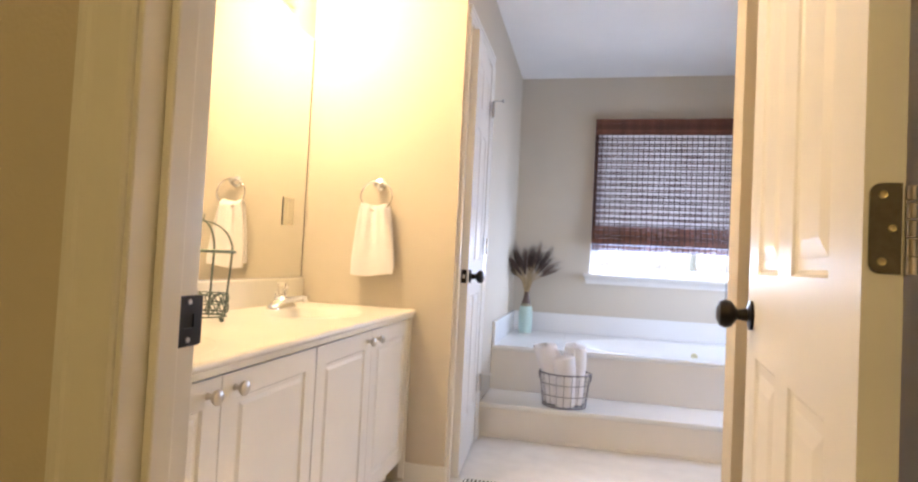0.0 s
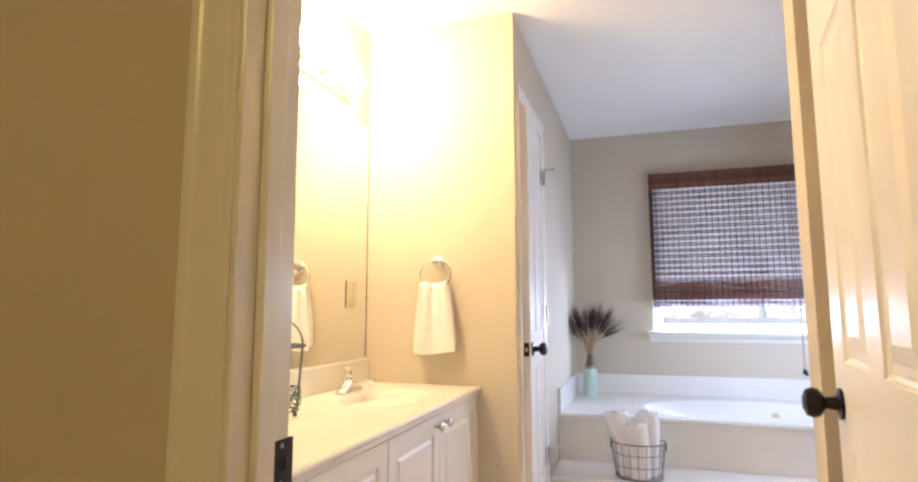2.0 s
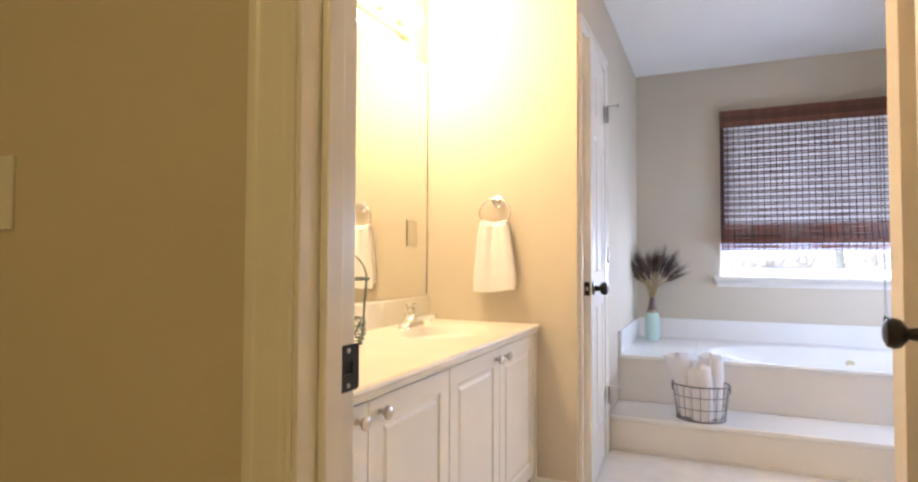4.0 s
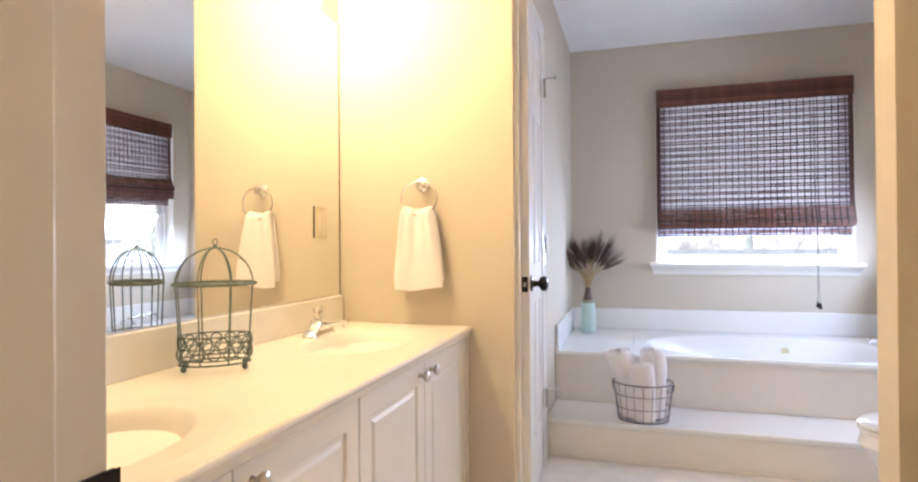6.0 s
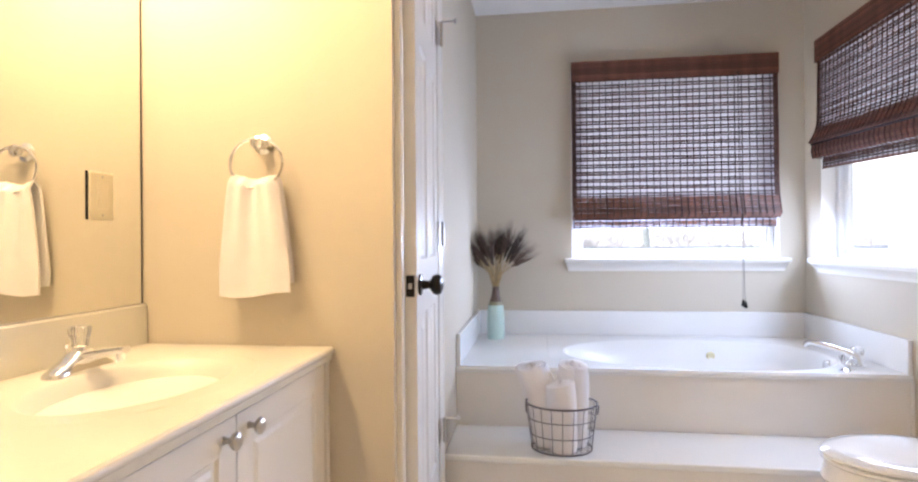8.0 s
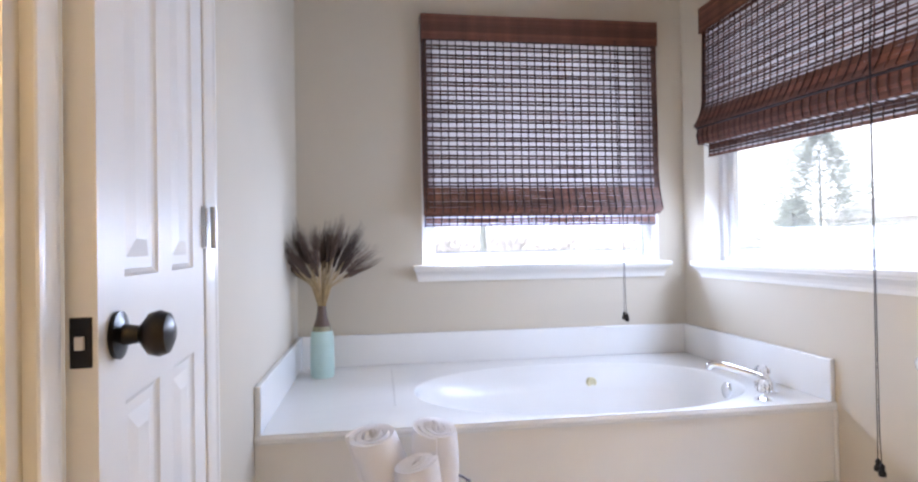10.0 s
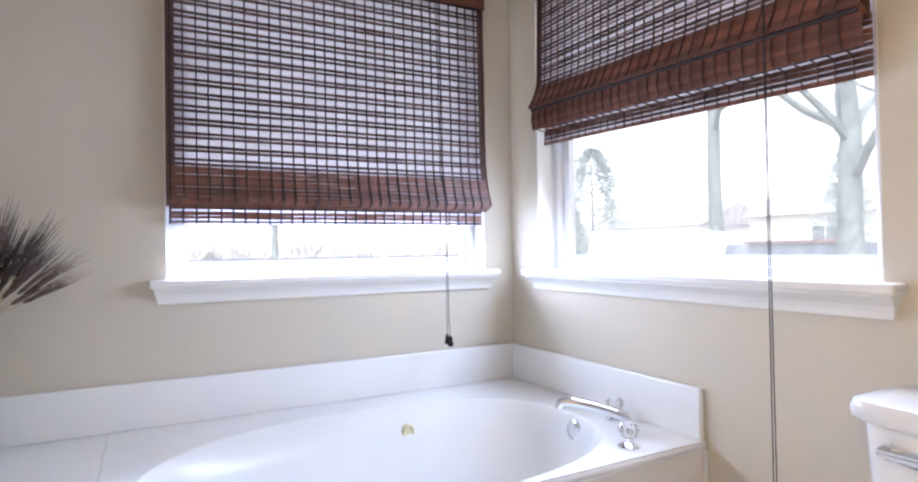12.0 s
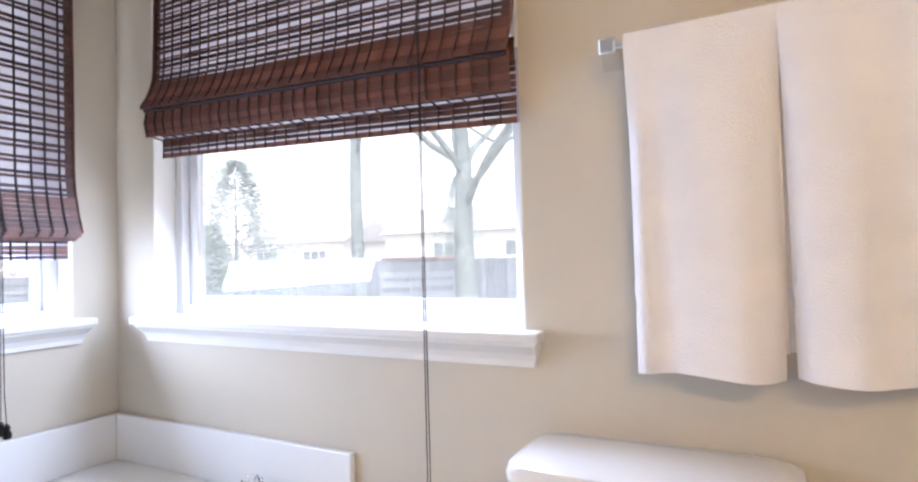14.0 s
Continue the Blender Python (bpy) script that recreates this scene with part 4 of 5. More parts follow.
# ---- tub ----
DZ, DF = 0.455, -0.973
TUBC = (-0.780, -0.558, 0.640, 0.398)      # centre and half sizes of the basin
tub = thing("bathtub", (-0.96, -0.49, 0.0), "white oval drop-in whirlpool tub in a glossy deck", "bathtub")
b = slab_with_bowls(LW + 0.001, -0.001, DF, -0.001, DZ, 0.030, [TUBC], [(0.996, 0.992, 0.001), (0.990, 0.978, 0.005), (0.984, 0.95, 0.014), (0.977, 0.90, 0.030), (0.970, 0.83, 0.055), (0.955, 0.765, 0.10), (0.90, 0.67, 0.25), (0.80, 0.56, 0.33), (0.52, 0.36, 0.36)], (2.1, 2.5))
part("deck", b, TUBM, tub, "glossy white cultured marble deck and basin", True)
part("front_nosing", tube(bmesh.new(), [(LW + 0.002, DF + 0.009, DZ - 0.0135), (-0.002, DF + 0.009, DZ - 0.0135)], 0.0125, 12), TUBM, tub, smooth=True)
part("skirt", bx((LW + 0.001, DF + 0.006, 0.185), (-0.001, DF + 0.030, DZ - 0.030)), SKIRT, tub, "off-white front skirt panel")
part("side_trim", bx((-0.012, DF - 0.008, 0.187), (-0.001, DF + 0.005, DZ - 0.026), 0.003), TRIM, tub)
part("splash", bx((LW + 0.020, -0.021, DZ), (-0.020, -0.001, 0.600), 0.004), TUBM, tub, "white backsplash strip")
part("splash", bx((-0.020, DF + 0.004, DZ), (-0.001, -0.001, 0.600), 0.004), TUBM, tub, "white backsplash strip")
part("splash", bx((LW + 0.001, DF + 0.004, DZ), (LW + 0.020, -0.001, 0.600), 0.004), TUBM, tub, "white backsplash strip")
part("deck_seam", bx((-1.496, DF + 0.250, DZ), (-1.490, -0.022, DZ + 0.0012), 0.0005), TUBM, tub)
part("jet", lathe(bmesh.new(), [(0.024, 0.0), (0.024, -0.010), (0.018, -0.016), (0.014, -0.012), (0.006, -0.012)], (-0.600, -0.238, 0.382), 22, "y"), YELP, tub, "yellowed plastic whirlpool jet", True)
part("jet", lathe(bmesh.new(), [(0.024, 0.0), (0.024, -0.010), (0.018, -0.016), (0.014, -0.012), (0.006, -0.012)], (-0.885, -0.285, 0.205), 22, "y"), PORC, tub, "white plastic whirlpool jet", True)
part("overflow", lathe(bmesh.new(), [(0.036, 0.0), (0.036, -0.008), (0.030, -0.014), (0.010, -0.016)], (-0.152, -0.590, 0.405), 26, "x"), CHROME, tub, "round chrome overflow plate", True)
step = thing("tub_step", (-0.96, -1.16, 0.0), "off-white step in front of the bathtub", "step")
part("riser", bx((LW + 0.001, -1.340, 0.0), (-0.001, DF + 0.005, 0.160)), SKIRT, step)
part("tread", bx((LW + 0.001, -1.352, 0.160), (-0.001, DF + 0.005, 0.186), 0.006), TUBM, step)
part("base_trim", bx((LW + 0.014, -1.349, 0.0), (-0.015, -1.340, 0.012), 0.003), SKIRT, step)

fa = thing("tub_faucet", (-0.12, -0.80, DZ), "chrome tub faucet with clear acrylic knobs", "faucet")
b = bmesh.new()
path = [(-0.128, -0.806, 0.0), (-0.128, -0.806, 0.030), (-0.138, -0.800, 0.046), (-0.160, -0.786, 0.056), (-0.205, -0.757, 0.070), (-0.250, -0.728, 0.082), (-0.284, -0.706, 0.088), (-0.298, -0.697, 0.083), (-0.301, -0.695, 0.066)]
tube(b, [(x, y, DZ + z) for x, y, z in path], lambda f: 0.018 - 0.005 * f, 14)
part("spout", b, CHROME, fa, smooth=True)
part("flange", lathe(bmesh.new(), [(0.030, 0.0), (0.030, 0.005), (0.020, 0.010)], (-0.128, -0.806, DZ), 22), CHROME, fa, smooth=True)
for kx, ky in ((-0.225, -0.905), (-0.075, -0.690)):
    v = part("valve", lathe(bmesh.new(), [(0.031, 0.0), (0.031, 0.004), (0.020, 0.010), (0.013, 0.014), (0.013, 0.026)], (kx, ky, DZ), 22), CHROME, fa, smooth=True)
    b = bmesh.new()
    n = 20
    loft(b, [[(kx + r * (1 - 0.09 * (k % 2)) * math.cos(2 * math.pi * k / n), ky + r * (1 - 0.09 * (k % 2)) * math.sin(2 * math.pi * k / n), DZ + z) for k in range(n)] for r, z in ((0.010, 0.024), (0.022, 0.030), (0.028, 0.044), (0.027, 0.058), (0.018, 0.068), (0.006, 0.070))])
    part("knob", b, ACRYLIC, v, "clear faceted acrylic knob")

# ---- vase and dried wheat ----
VX, VY = -1.790, -0.205
vase = thing("bud_vase", (VX, VY, DZ), "mint ceramic bottle vase with brown neck on the tub deck", "vase")
part("body", lathe(bmesh.new(), [(0.046, 0.0), (0.050, 0.006), (0.051, 0.05), (0.050, 0.15), (0.047, 0.185), (0.043, 0.198)], (VX, VY, DZ), 36), MINT, vase, "mint green glaze", True)
part("glaze_band", lathe(bmesh.new(), [(0.043, 0.198), (0.040, 0.208), (0.036, 0.218)], (VX, VY, DZ), 36), GLAZE, vase, "olive drip where the glazes meet", True)
part("neck", lathe(bmesh.new(), [(0.036, 0.218), (0.032, 0.228), (0.024, 0.255), (0.019, 0.285), (0.019, 0.305), (0.015, 0.305), (0.014, 0.250)], (VX, VY, DZ), 36), NECK, vase, "unglazed brown neck", True)
wheat = thing("dried_wheat", (VX, VY, DZ + 0.305), "bunch of dried dark wheat ears on straw stalks", "dried flowers")
rw = random.Random(5)
for k in range(66):
    az = rw.uniform(0, 2 * math.pi)
    rw.gauss(0, 1)
    lean = min(1.0, 0.12 + 0.88 * math.sqrt(rw.random()))
    ex, ey = math.cos(az) * 0.118 * lean, math.sin(az) * 0.100 * lean
    top_z = DZ + rw.uniform(0.450, 0.535) - 0.04 * lean
    p0 = Vector((VX + ex * 0.10, VY + ey * 0.10, DZ + 0.290))
    p1 = Vector((VX + ex * 0.35, VY + ey * 0.35, DZ + 0.385))
    p2 = Vector((VX + ex, VY + ey, top_z))
    part("stalk", tube(bmesh.new(), [p0, p1, p2], 0.0016, 5), STALK, wheat)
    d = (p2 - p1).normalized()
    L = rw.uniform(0.060, 0.085)
    b = bmesh.new()
    tube(b, [p2, p2 + d * L * 0.15, p2 + d * L * 0.5, p2 + d * L * 0.9, p2 + d * L], lambda f: 0.0015 + 0.0050 * math.sin(math.pi * min(1, f * 0.9 + 0.1)), 6)
    side = d.orthogonal().normalized()
    for q in range(16):
        a0 = 2 * math.pi * q * 0.382
        sv = (Matrix.Rotation(a0, 3, d) @ side)
        s0 = p2 + d * L * (0.05 + 0.058 * q)
        e = s0 + d * rw.uniform(0.075, 0.140) + sv * rw.uniform(0.006, 0.022)
        tube(b, [s0, (s0 + e) / 2 + sv * 0.003, e], lambda f: 0.0014 * (1 - 0.8 * f), 3)
    part("ear", b, EAR, wheat, "dark bearded wheat ear")

# ---- basket with rolled towels ----
KX, KY, KZ = -1.452, -1.225, 0.186
bk = thing("wire_basket", (KX, KY, KZ), "round dark wire basket on the tub step", "basket")


def hoop(r, z, sq=0.86, n=40):
    return [(KX + r * math.cos(2 * math.pi * k / n), KY + r * sq * math.sin(2 * math.pi * k / n), KZ + z) for k in range(n)]


RB, RT, KH = 0.120, 0.142, 0.185
for z, w in ((0.004, 0.0028), (0.066, 0.0018), (0.128, 0.0018), (KH, 0.0035)):
    part("hoop" if z < KH else "rim", tube(bmesh.new(), hoop(RB + (RT - RB) * z / KH, z), w, 6, True), BWIRE, bk, smooth=True)
for k in range(20):
    a = 2 * math.pi * k / 20
    c, s = math.cos(a), 0.86 * math.sin(a)
    part("upright_wire", tube(bmesh.new(), [(KX + c * 0.02, KY + s * 0.02, KZ + 0.003), (KX + c * RB, KY + s * RB, KZ + 0.003), (KX + c * RT, KY + s * RT, KZ + KH)], 0.0013, 5), BWIRE, bk)
for sx_ in (-1, 1):
    b = tube(bmesh.new(), [(KX + sx_ * (RT + 0.002), KY - 0.035, KZ + KH), (KX + sx_ * (RT - 0.001), KY - 0.030, KZ + KH - 0.036), (KX + sx_ * (RT - 0.001), KY + 0.030, KZ + KH - 0.036), (KX + sx_ * (RT + 0.002), KY + 0.035, KZ + KH)], 0.0025, 6)
    part("handle", b, BWIRE, bk)


def rolled(cx, cy, r, h, lx, ly, twist, seed):
    """A towel rolled to a spiral and stood on end, leaning by lx, ly."""
    t = thing("rolled_towel", (cx, cy, KZ + 0.008), "white rolled terry towel standing in the wire basket", "towel", "rolled towels")
    rnd = random.Random(seed)
    bm = bmesh.new()
    n, turns = 130, 3.4
    rows = 14
    ph = rnd.uniform(0, 6)
    grid = []
    for j in range(rows + 1):
        f = j / rows
        row = []
        for k in range(n + 1):
            q = k / n
            a = twist + 2 * math.pi * turns * q
            rr = 0.004 + (r - 0.004) * (q ** 0.8)
            rr *= 1.0 + 0.16 * max(0.0, min(1.0, (f - 0.35) / 0.4)) + 0.02 * math.sin(3 * f + ph) + 0.03 * math.sin(2 * a + 4 * f + ph)
            crown = max(0.0, (f - 0.78) / 0.22)
            rr *= 1 - 0.03 * crown ** 3
            edge = 0.010 * (1 - ((2 * f - 1) ** 2)) if q > 0.6 else 0
            z = KZ + 0.008 + h * f + (0.012 * math.sin(a + ph) * f) - 0.004 * q * f + 0.002 * (1 - q) * crown
            row.append(bm.verts.new((cx + lx * f * f + (rr + edge * 0.3) * math.cos(a), cy + ly * f * f + (rr + edge * 0.3) * math.sin(a), z)))
        grid.append(row)
    for j in range(rows):
        for k in range(n):
            bm.faces.new((grid[j][k], grid[j][k + 1], grid[j + 1][k + 1], grid[j + 1][k]))
    bmesh.ops.recalc_face_normals(bm, faces=bm.faces)
    bmesh.ops.solidify(bm, geom=list(bm.faces), thickness=0.014)
    part("roll", bm, TOWEL, t, smooth=True)


rolled(KX - 0.052, KY + 0.018, 0.065, 0.318, -0.070, 0.010, 0.4, 1)
rolled(KX + 0.054, KY + 0.024, 0.058, 0.325, 0.000, 0.016, 2.1, 2)
rolled(KX + 0.002, KY - 0.046, 0.054, 0.270, -0.012, -0.012, 4.0, 3)

# ---- bird cage ----
CX, CY = -2.511, -3.010
ca, cb = 0.064, 0.098
cage = thing("wire_birdcage", (CX, CY, VT), "decorative oval green wire birdcage on the worktop", "birdcage")
ang_c = radians(-53)


def cp(a, s, z):
    x, y = ca * s * math.cos(a), cb * s * math.sin(a)
    return (CX + x * math.cos(ang_c) - y * math.sin(ang_c), CY + x * math.sin(ang_c) + y * math.cos(ang_c), VT + z)


def oval(s, z, n=44):
    return [cp(2 * math.pi * k / n, s, z) for k in range(n)]


for s, z, r in ((0.86, 0.016, 0.0026), (0.87, 0.027, 0.0018), (0.885, 0.085, 0.0018)):
    part("hoop", tube(bmesh.new(), oval(s, z), r, 6, True), WIRE, cage, smooth=True)
b = bmesh.new()
loft(b, [oval(0.985, 0.210), oval(1.04, 0.213), oval(1.04, 0.218), oval(0.985, 0.220), oval(0.985, 0.210)], (False, False))
part("shoulder_ring", b, WIRE, cage, smooth=True)
for k in range(8):
    a = 2 * math.pi * (k + 0.5) / 8
    pts = [cp(a, 0.86, 0.018), cp(a, 0.99, 0.212)]
    for q in range(1, 10):
        th = math.pi / 2 * q / 10
        pts.append(cp(a, math.cos(th), 0.214 + 0.092 * math.sin(th)))
    pts.append(cp(a, 0.03, 0.307))
    part("rib", tube(bmesh.new(), pts, 0.0020, 5), WIRE, cage, smooth=True)
n = 15
for row, z in ((0, 0.042), (1, 0.069)):
    for k in range(n):
        a = 2 * math.pi * (k + 0.5 * row) / n
        c = Vector(cp(a, 0.875, z))
        tg = (Vector(cp(a + 0.05, 0.875, z)) - c).normalized()
        part("ring_ornament", tube(bmesh.new(), [c + 0.0140 * (math.cos(q * math.pi / 8) * tg + math.sin(q * math.pi / 8) * Vector((0, 0, 1))) for q in range(16)], 0.0019, 5, True), WIRE, cage, smooth=True)
for a in (0.99, 2.15, 4.13, 5.29):
    b = bmesh.new()
    bmesh.ops.create_icosphere(b, subdivisions=2, radius=0.0075, matrix=Matrix.Translation(cp(a, 0.86, 0.0075)))
    tube(b, [cp(a, 0.86, 0.012), cp(a, 0.86, 0.021)], 0.0022, 5)
    part("foot", b, WIRE, cage, smooth=True)
b = bmesh.new()
bmesh.ops.create_icosphere(b, subdivisions=2, radius=0.006, matrix=Matrix.Translation((CX, CY, VT + 0.310)))
tube(b, [(CX, CY + 0.008 * math.cos(q * math.pi / 8), VT + 0.321 + 0.008 * math.sin(q * math.pi / 8)) for q in range(16)], 0.0014, 5, True)
part("top_loop", b, WIRE, cage, smooth=True)
part("door_latch", tube(bmesh.new(), [cp(0.9, 0.75, 0.280), cp(1.1, 0.80, 0.272), cp(1.3, 0.78, 0.268), cp(1.5, 0.74, 0.274)], 0.0013, 5), WIRE, cage)

# ---- toilet ----
TY = -1.700
wc = thing("toilet", (-0.40, TY, 0.0), "white porcelain two-piece toilet with closed lid", "toilet")


def rrect(x0, x1, hw, z, p=4.0, n=36):
    cx, hx = (x0 + x1) / 2, abs(x1 - x0) / 2
    out = []
    for k in range(n):
        a = 2 * math.pi * k / n
        c, s = math.cos(a), math.sin(a)
        out.append((cx + hx * math.copysign(abs(c) ** (2 / p), c), TY + hw * math.copysign(abs(s) ** (2 / p), s), z))
    return out


b = loft(bmesh.new(), [rrect(-0.185, -0.035, 0.190, 0.350, 6), rrect(-0.200, -0.022, 0.205, 0.380, 7), rrect(-0.212, -0.018, 0.218, 0.674, 8)])
part("tank", b, PORC, wc, smooth=True)
b = loft(bmesh.new(), [rrect(-0.226, -0.010, 0.226, 0.6745, 8), rrect(-0.232, -0.008, 0.234, 0.682, 8), rrect(-0.234, -0.008, 0.236, 0.699, 8), rrect(-0.229, -0.010, 0.231, 0.712, 8), rrect(-0.214, -0.020, 0.216, 0.718, 7)])
part("tank_lid", b, PORC, wc, smooth=True)
h = part("flush_handle", lathe(bmesh.new(), [(0.014, 0.0), (0.015, -0.008), (0.011, -0.016)], (-0.211, TY + 0.165, 0.629), 18, "x"), CHROME, wc, "chrome flush lever", True)
b = loft(bmesh.new(), [[(-0.224 - 0.004 * math.cos(a), y, 0.626 + w * math.sin(a)) for a in [2 * math.pi * q / 12 for q in range(12)]] for y, w in ((TY + 0.178, 0.009), (TY + 0.150, 0.010), (TY + 0.115, 0.012), (TY + 0.098, 0.010))])
part("lever", b, CHROME, h, smooth=True)


def bowl_ring(x0, x1, hw, z, n=40):
    """Egg-shaped section: x0 is the front, x1 the back."""
    cx = x1 - (x1 - x0) * 0.42
    out = []
    for k in range(n):
        a = 2 * math.pi * k / n
        c, s = math.cos(a), math.sin(a)
        out.append((cx + (c * (x1 - cx) if c > 0 else c * (cx - x0)), TY + hw * s, z))
    return out


b = loft(bmesh.new(), [bowl_ring(-0.58, -0.12, 0.110, 0.0000), bowl_ring(-0.575, -0.12, 0.105, 0.0443), bowl_ring(-0.565, -0.14, 0.098, 0.1150), bowl_ring(-0.590, -0.15, 0.115, 0.1770), bowl_ring(-0.640, -0.17, 0.150, 0.2390), bowl_ring(-0.680, -0.18, 0.178, 0.2921), bowl_ring(-0.670, -0.18, 0.184, 0.3230), bowl_ring(-0.670, -0.18, 0.184, 0.3407)])
part("bowl", b, PORC, wc, smooth=True)
part("shelf", bx((-0.26, TY - 0.11, 0.29), (-0.03, TY + 0.11, 0.3545), 0.012, 3), PORC, wc, smooth=True)
b = loft(bmesh.new(), [bowl_ring(-0.672, -0.235, 0.182, 0.3425), bowl_ring(-0.678, -0.232, 0.188, 0.3469), bowl_ring(-0.678, -0.232, 0.188, 0.3540), bowl_ring(-0.672, -0.235, 0.183, 0.3575)])
part("seat", b, PORC, wc, smooth=True)
b = loft(bmesh.new(), [bowl_ring(-0.674, -0.225, 0.183, 0.3589), bowl_ring(-0.680, -0.222, 0.190, 0.3629), bowl_ring(-0.680, -0.222, 0.190, 0.3699), bowl_ring(-0.670, -0.228, 0.182, 0.3770), bowl_ring(-0.640, -0.26, 0.145, 0.3814), bowl_ring(-0.56, -0.32, 0.08, 0.3832)])
part("lid", b, PORC, wc, smooth=True)
for sy in (-0.075, 0.075):
    part("hinge_cap", bx((-0.232, TY + sy - 0.022, 0.3545), (-0.205, TY + sy + 0.022, 0.374), 0.006), PORC, wc, smooth=True)

# ---- towel bar with two bath towels ----
rail = thing("towel_bar", (-0.04, -1.95, 1.465), "polished nickel towel bar with square mounts", "towel bar")
part("bar", tube(bmesh.new(), [(-0.068, -1.625, 1.462), (-0.068, -2.275, 1.462)], 0.0085, 12), CHROME, rail, smooth=True)
for y in (-1.640, -2.260):
    b = loft(bmesh.new(), [[(x, y + w * sy, 1.462 + w2 * sz) for sy, sz in ((-1, -1), (1, -1), (1, 1), (-1, 1))] for x, w, w2 in ((0.0, 0.025, 0.025), (-0.005, 0.025, 0.025), (-0.058, 0.015, 0.015), (-0.080, 0.015, 0.015), (-0.083, 0.012, 0.012))])
    part("mount", b, CHROME, rail)


def bath_towel(y0, y1, zb, seed, label):
    t = thing("bath_towel", (-0.068, (y0 + y1) / 2, zb), label, "towel", "bath towels")
    rnd = random.Random(seed)
    ph = rnd.uniform(0, 6)

    def fn(u, v):
        # v runs up the front, over the bar and down the back
        L = 1.478 - zb
        arc = 0.045
        total = L + arc + L * 0.93
        s = v * total
        y = y0 + (y1 - y0) * u
        edge = max(0.0, abs(2 * u - 1) - 0.76) / 0.24
        wob = 0.015 * math.sin(u * 8 + ph + 0.9 * v) + 0.004 * math.sin(u * 15 + 2 * ph)
        if s < L:
            f = s / L
            z = zb + s + 0.003 * math.sin(u * 6 + ph)
            x = -0.090 + wob * (1 - f) ** 0.6 - 0.012 * (1 - f) ** 2 + 0.026 * edge ** 2 * min(1.0, 3 * (1 - f))
            band = max(0.0, 1 - abs(s - 0.135) / 0.035)
            y += 0.0030 * band * math.sin(s * 420) * (1 if u > 0.5 else -1) * edge
            y += 0.006 * math.sin(3 * f + ph) * (0.5 - abs(u - 0.5)) + (y1 - y0) * (0.5 - u) * (0.075 * (1 - f) ** 0.8 - 0.02)
        elif s < L + arc:
            a = (s - L) / arc * math.pi
            x, z = -0.068 - 0.020 * math.cos(a), 1.474 + 0.010 * math.sin(a)
        else:
            f = (s - L - arc) / (L * 0.93)
            x, z = -0.046 + 0.012 * f, 1.474 - f * L * 0.93
        return (x, y, z)

    cloth("cloth", 60, 22, fn, TOWEL, t, 0.017)


bath_towel(-1.672, -1.918, 0.862, 2, "white terry bath towel folded over the towel bar")
bath_towel(-1.919, -2.196, 0.866, 9, "white terry bath towel hung beside another on the bar")

# ---- switch in the bedroom, floor vent ----
sw = thing("light_switch", (-2.39, -4.06, 1.125), "white toggle light switch plate on the dim bedroom wall", "light switch")
part("plate", bx((-2.428, -4.066, 1.068), (-2.358, -4.060, 1.182), 0.002), WHITEP, sw)
part("toggle", bx((-2.398, -4.076, 1.118), (-2.388, -4.066, 1.136), 0.002), WHITEP, sw)
vent = thing("floor_vent", (-1.70, -2.05, 0.0), "white metal floor register with slots", "floor vent")
b = bmesh.new()
box(b, (-1.87, -2.13, 0.0), (-1.58, -2.110, 0.006), 0.002)
box(b, (-1.87, -1.995, 0.0), (-1.58, -1.975, 0.006), 0.002)
box(b, (-1.87, -2.110, 0.0), (-1.850, -1.995, 0.006), 0.002)
box(b, (-1.60, -2.110, 0.0), (-1.58, -1.995, 0.006), 0.002)
part("frame", b, WHITEP, vent)
# near-black sheet in place of the unlit duct below the slats
part("backing", bx((-1.85, -2.11, 0.0), (-1.60, -1.995, 0.001)), DARKV, vent)
for k in range(14):
    part("slat", bx((-1.845 + 0.0175 * k, -2.110, 0.001), (-1.837 + 0.0175 * k, -1.995, 0.005)), WHITEP, vent)

lamp = thing("ceiling_light", (-1.6, -6.0, CEIL_Z), "round warm glass dome light on the bedroom ceiling", "ceiling light")
part("base", lathe(bmesh.new(), [(0.16, 0.0), (0.16, -0.02), (0.15, -0.025)], (-1.6, -6.0, CEIL_Z), 32), NICKEL, lamp, smooth=True)
part("dome", lathe(bmesh.new(), [(0.15, -0.026), (0.145, -0.05), (0.12, -0.085), (0.07, -0.11), (0.02, -0.118)], (-1.6, -6.0, CEIL_Z), 32), DOME, lamp, "lit warm glass dome", True)

